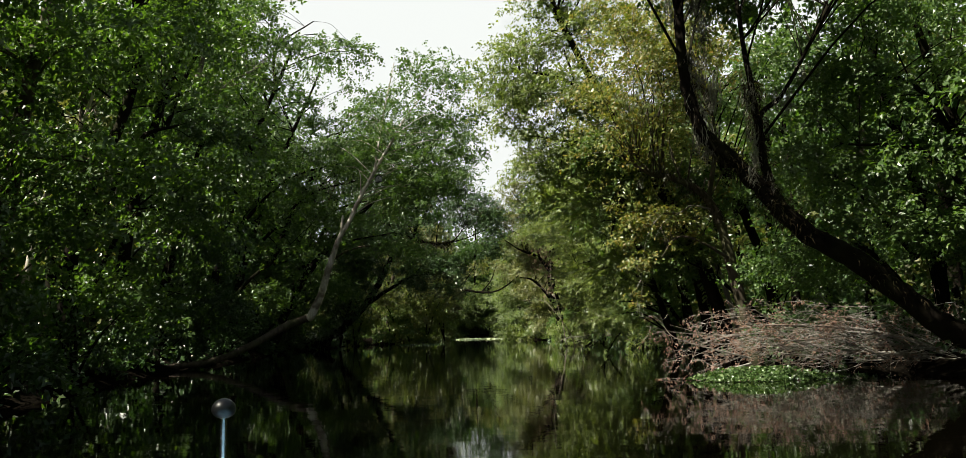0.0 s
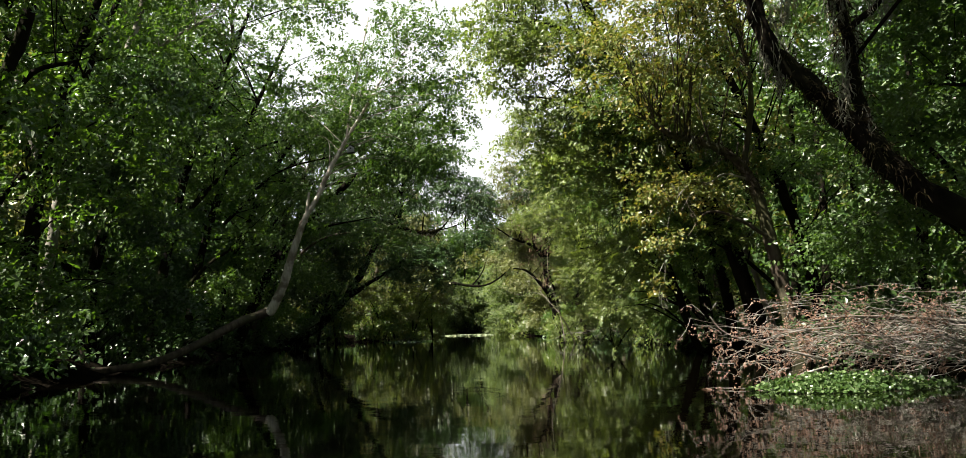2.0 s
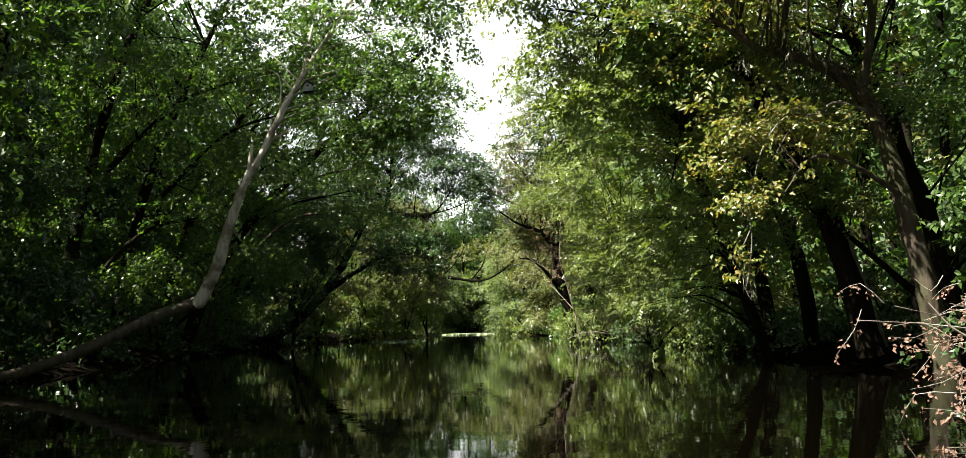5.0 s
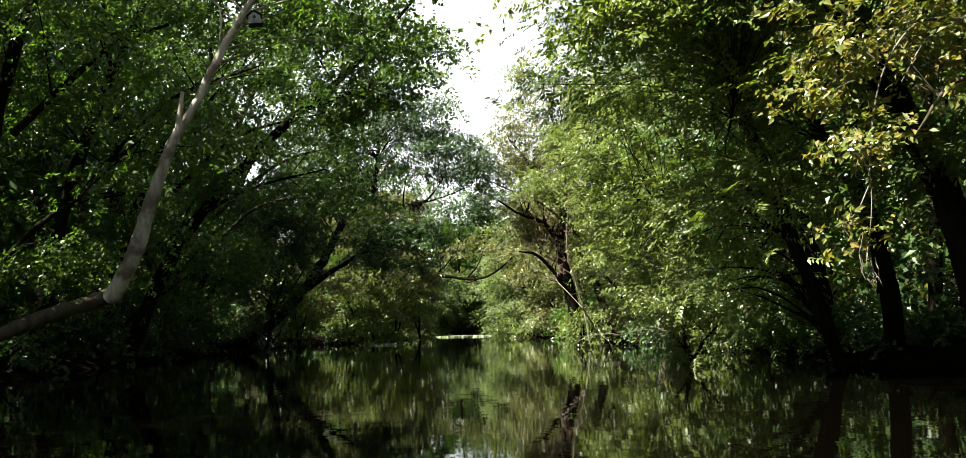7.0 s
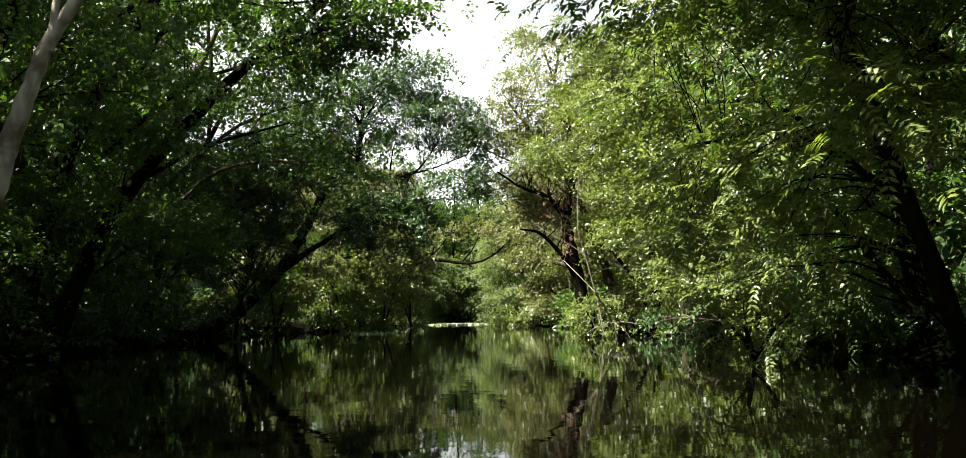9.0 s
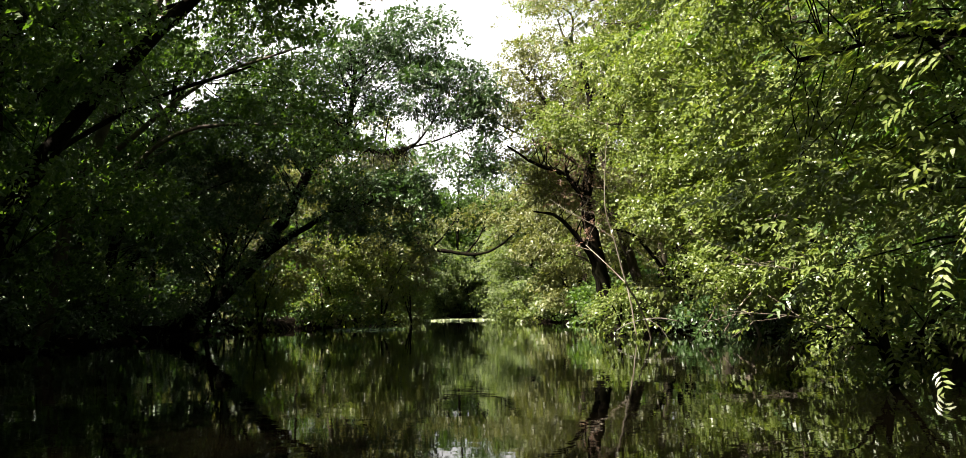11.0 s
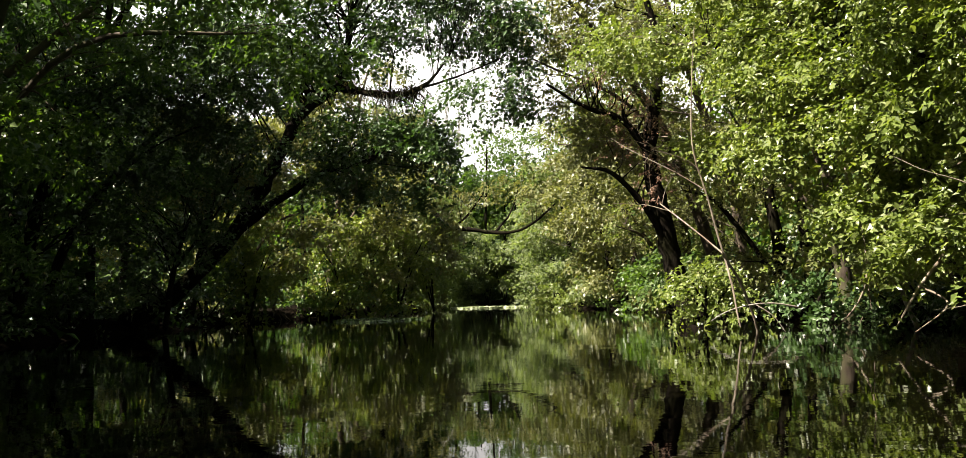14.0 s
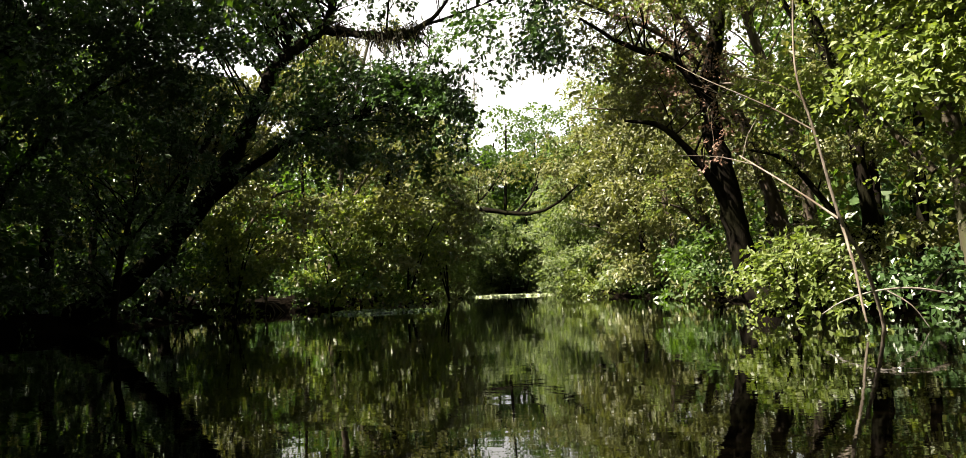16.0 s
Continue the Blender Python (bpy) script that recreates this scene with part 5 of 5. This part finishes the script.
# ---- boat ----
BOAT = (-0.447, 1.832, -0.177)


def boat():
    """The pointed bow of the small boat, with the mount of its electric motor."""
    root = new("boat")
    root.location = BOAT
    inv = Matrix.Translation((0.6, -33.8, 0))
    tagged(root, "small light-blue boat bow with electric motor mount", "boat")

    def paint(name, colour, rough, metal=0.0, wear=0.08):
        m, n, l, bsdf = material(name)
        t = noise_node(n, l, 14.0, 6.0)
        dark = tuple(c * (1 - wear * 4) for c in colour)
        r = ramp(n, [(0.3, dark), (0.6, colour)])
        l.new(t.outputs["Fac"], r.inputs["Fac"])
        l.new(r.outputs["Color"], bsdf.inputs["Base Color"])
        bsdf.inputs["Roughness"].default_value, bsdf.inputs["Metallic"].default_value = rough, metal
        add_bump(n, l, bsdf, t.outputs["Fac"], 0.15, 0.004)
        return m

    blue, white, black = paint("boat_blue_paint", (0.22, 0.42, 0.62), 0.5), paint("grey_white_plastic", (0.52, 0.53, 0.55), 0.45), paint("black_plastic", (0.006, 0.006, 0.007), 0.38)
    olive = paint("dark_olive_paint", (0.005, 0.006, 0.004), 0.85)
    steel, yellow = paint("bright_steel", (0.62, 0.64, 0.66), 0.22, 1.0, 0.03), paint("yellow_decal", (0.75, 0.42, 0.03), 0.5)

    def put(name, bm, mat, parent=root, label=""):
        o = part(name, bm, mat, parent, label)
        if parent is root:
            o.matrix_parent_inverse = inv
        return o

    outline = [(-0.72, 34.16), (-0.45, 34.02), (-0.18, 33.82), (0.12, 33.50), (0.36, 33.05), (0.46, 32.40), (0.48, 30.60), (-1.50, 30.60), (-1.48, 32.40), (-1.36, 33.15), (-1.14, 33.68), (-0.92, 34.02)]
    bm = bmesh.new()
    cx, cy = -0.5, 32.3
    rings = []
    for z, s in ((0.72, 0.985), (0.70, 1.0), (0.64, 1.0), (0.62, 0.97), (0.30, 0.92), (0.05, 0.84), (-0.12, 0.70)):
        rings.append([bm.verts.new((cx + (x - cx) * s, cy + (y - cy) * s, z)) for x, y in outline])
    bm.faces.new(rings[0])
    for a, b in zip(rings, rings[1:]):
        for i in range(len(outline)):
            bm.faces.new([a[i], b[i], b[(i + 1) % len(outline)], a[(i + 1) % len(outline)]])
    bm.faces.new(rings[-1][::-1])
    bmesh.ops.recalc_face_normals(bm, faces=bm.faces)
    hull = put("hull", bm, olive, label="dark olive hull under a light blue deck")
    bm = bmesh.new()
    low, high = ([bm.verts.new((cx + (x - cx) * s, cy + (y - cy) * s, z)) for x, y in outline] for z, s in ((0.7215, 0.985), (0.728, 0.975)))
    bm.faces.new(high)
    for i in range(len(outline)):
        bm.faces.new([low[i], low[(i + 1) % len(outline)], high[(i + 1) % len(outline)], high[i]])
    bmesh.ops.recalc_face_normals(bm, faces=bm.faces)
    put("deck", bm, blue, label="light blue painted bow deck")

    def slab(name, p0, p1, z0, z1, thick, mat, parent=root, label="", rise=0.0, bevel=0.012):
        """An upright board from p0 to p1, rounded at its edges, its top rising by rise."""
        bm = bmesh.new()
        bmesh.ops.create_cube(bm, size=1)
        d = Vector((p1[0] - p0[0], p1[1] - p0[1], 0))
        for v in bm.verts:
            u = v.co.x + 0.5
            w = d.normalized().cross(Vector((0, 0, 1)))
            v.co = Vector((p0[0], p0[1], 0)) + d * u + w * (v.co.y * thick) + Vector((0, 0, z0 if v.co.z < 0 else z1 + rise * u))
        bmesh.ops.bevel(bm, geom=bm.edges[:], offset=bevel, segments=3, affect="EDGES")
        return put(name, bm, mat, parent, label)

    plate = slab("mount_plate", (-0.92, 33.88), (-0.72, 34.20), 0.722, 0.785, 0.03, white, label="scuffed grey-white plastic mount plate")
    slab("mount_rail", (-0.99, 33.93), (-0.80, 34.25), 0.722, 0.80, 0.025, white, label="grey-white rear rail of motor mount")
    slab("motor_shaft", (-1.32, 33.60), (-0.86, 34.12), 0.735, 0.785, 0.035, black, label="black folded motor shaft", bevel=0.015)
    d, w = Vector((0.20, 0.32, 0)).normalized(), Vector((0.32, -0.20, 0)).normalized()
    for k in range(5):
        c = Vector((-0.92, 33.88, 0.752)) + d * (0.10 + 0.035 * k) + w * 0.0165
        bm = bmesh.new()
        bmesh.ops.create_cube(bm, size=1)
        for v in bm.verts:
            v.co = c + d * (v.co.x * 0.024) + w * (v.co.y * 0.003) + Vector((0, 0, v.co.z * 0.016))
        put("decal_bar", bm, yellow, plate, label="yellow decal bar on the plate")
    bm = bmesh.new()
    bmesh.ops.create_cone(bm, cap_ends=True, segments=20, radius1=0.0085, radius2=0.0075, depth=0.25, matrix=pose(-0.76, 33.96, 0.85))
    pole = put("pole", bm, steel, label="bright steel rod")
    bm = bmesh.new()
    bmesh.ops.create_uvsphere(bm, u_segments=28, v_segments=18, radius=0.028)
    for v in bm.verts:
        v.co.z = v.co.z * (0.92 if v.co.z > 0 else 0.75)
        v.co += Vector((-0.76, 33.96, 0.983))
    for f in bm.faces:
        f.smooth = True
    put("ball_knob", bm, black, pole, label="black ball knob on steel rod")
    for r, h, z in ((0.035, 0.012, 0.728), (0.022, 0.02, 0.742), (0.014, 0.03, 0.762)):
        bm = bmesh.new()
        bmesh.ops.create_cone(bm, cap_ends=True, segments=24, radius1=r, radius2=r * 0.85, depth=h, matrix=pose(-0.76, 33.96, z))
        bmesh.ops.bevel(bm, geom=bm.edges[:], offset=0.002, segments=1, affect="EDGES")
        put("pole_base", bm, steel, pole, label="chromed stepped base of the rod")
    bm = bmesh.new()
    for x in (-0.014, 0.014):
        bmesh.ops.create_cone(bm, cap_ends=True, segments=10, radius1=0.004, radius2=0.003, depth=0.05, matrix=pose(-1.08 + x, 33.86, 0.86))
    bmesh.ops.create_cone(bm, cap_ends=True, segments=10, radius1=0.006, radius2=0.014, depth=0.06, matrix=pose(-1.08, 33.86, 0.81))
    put("fork_rest", bm, black, label="small black forked rest")


boat()
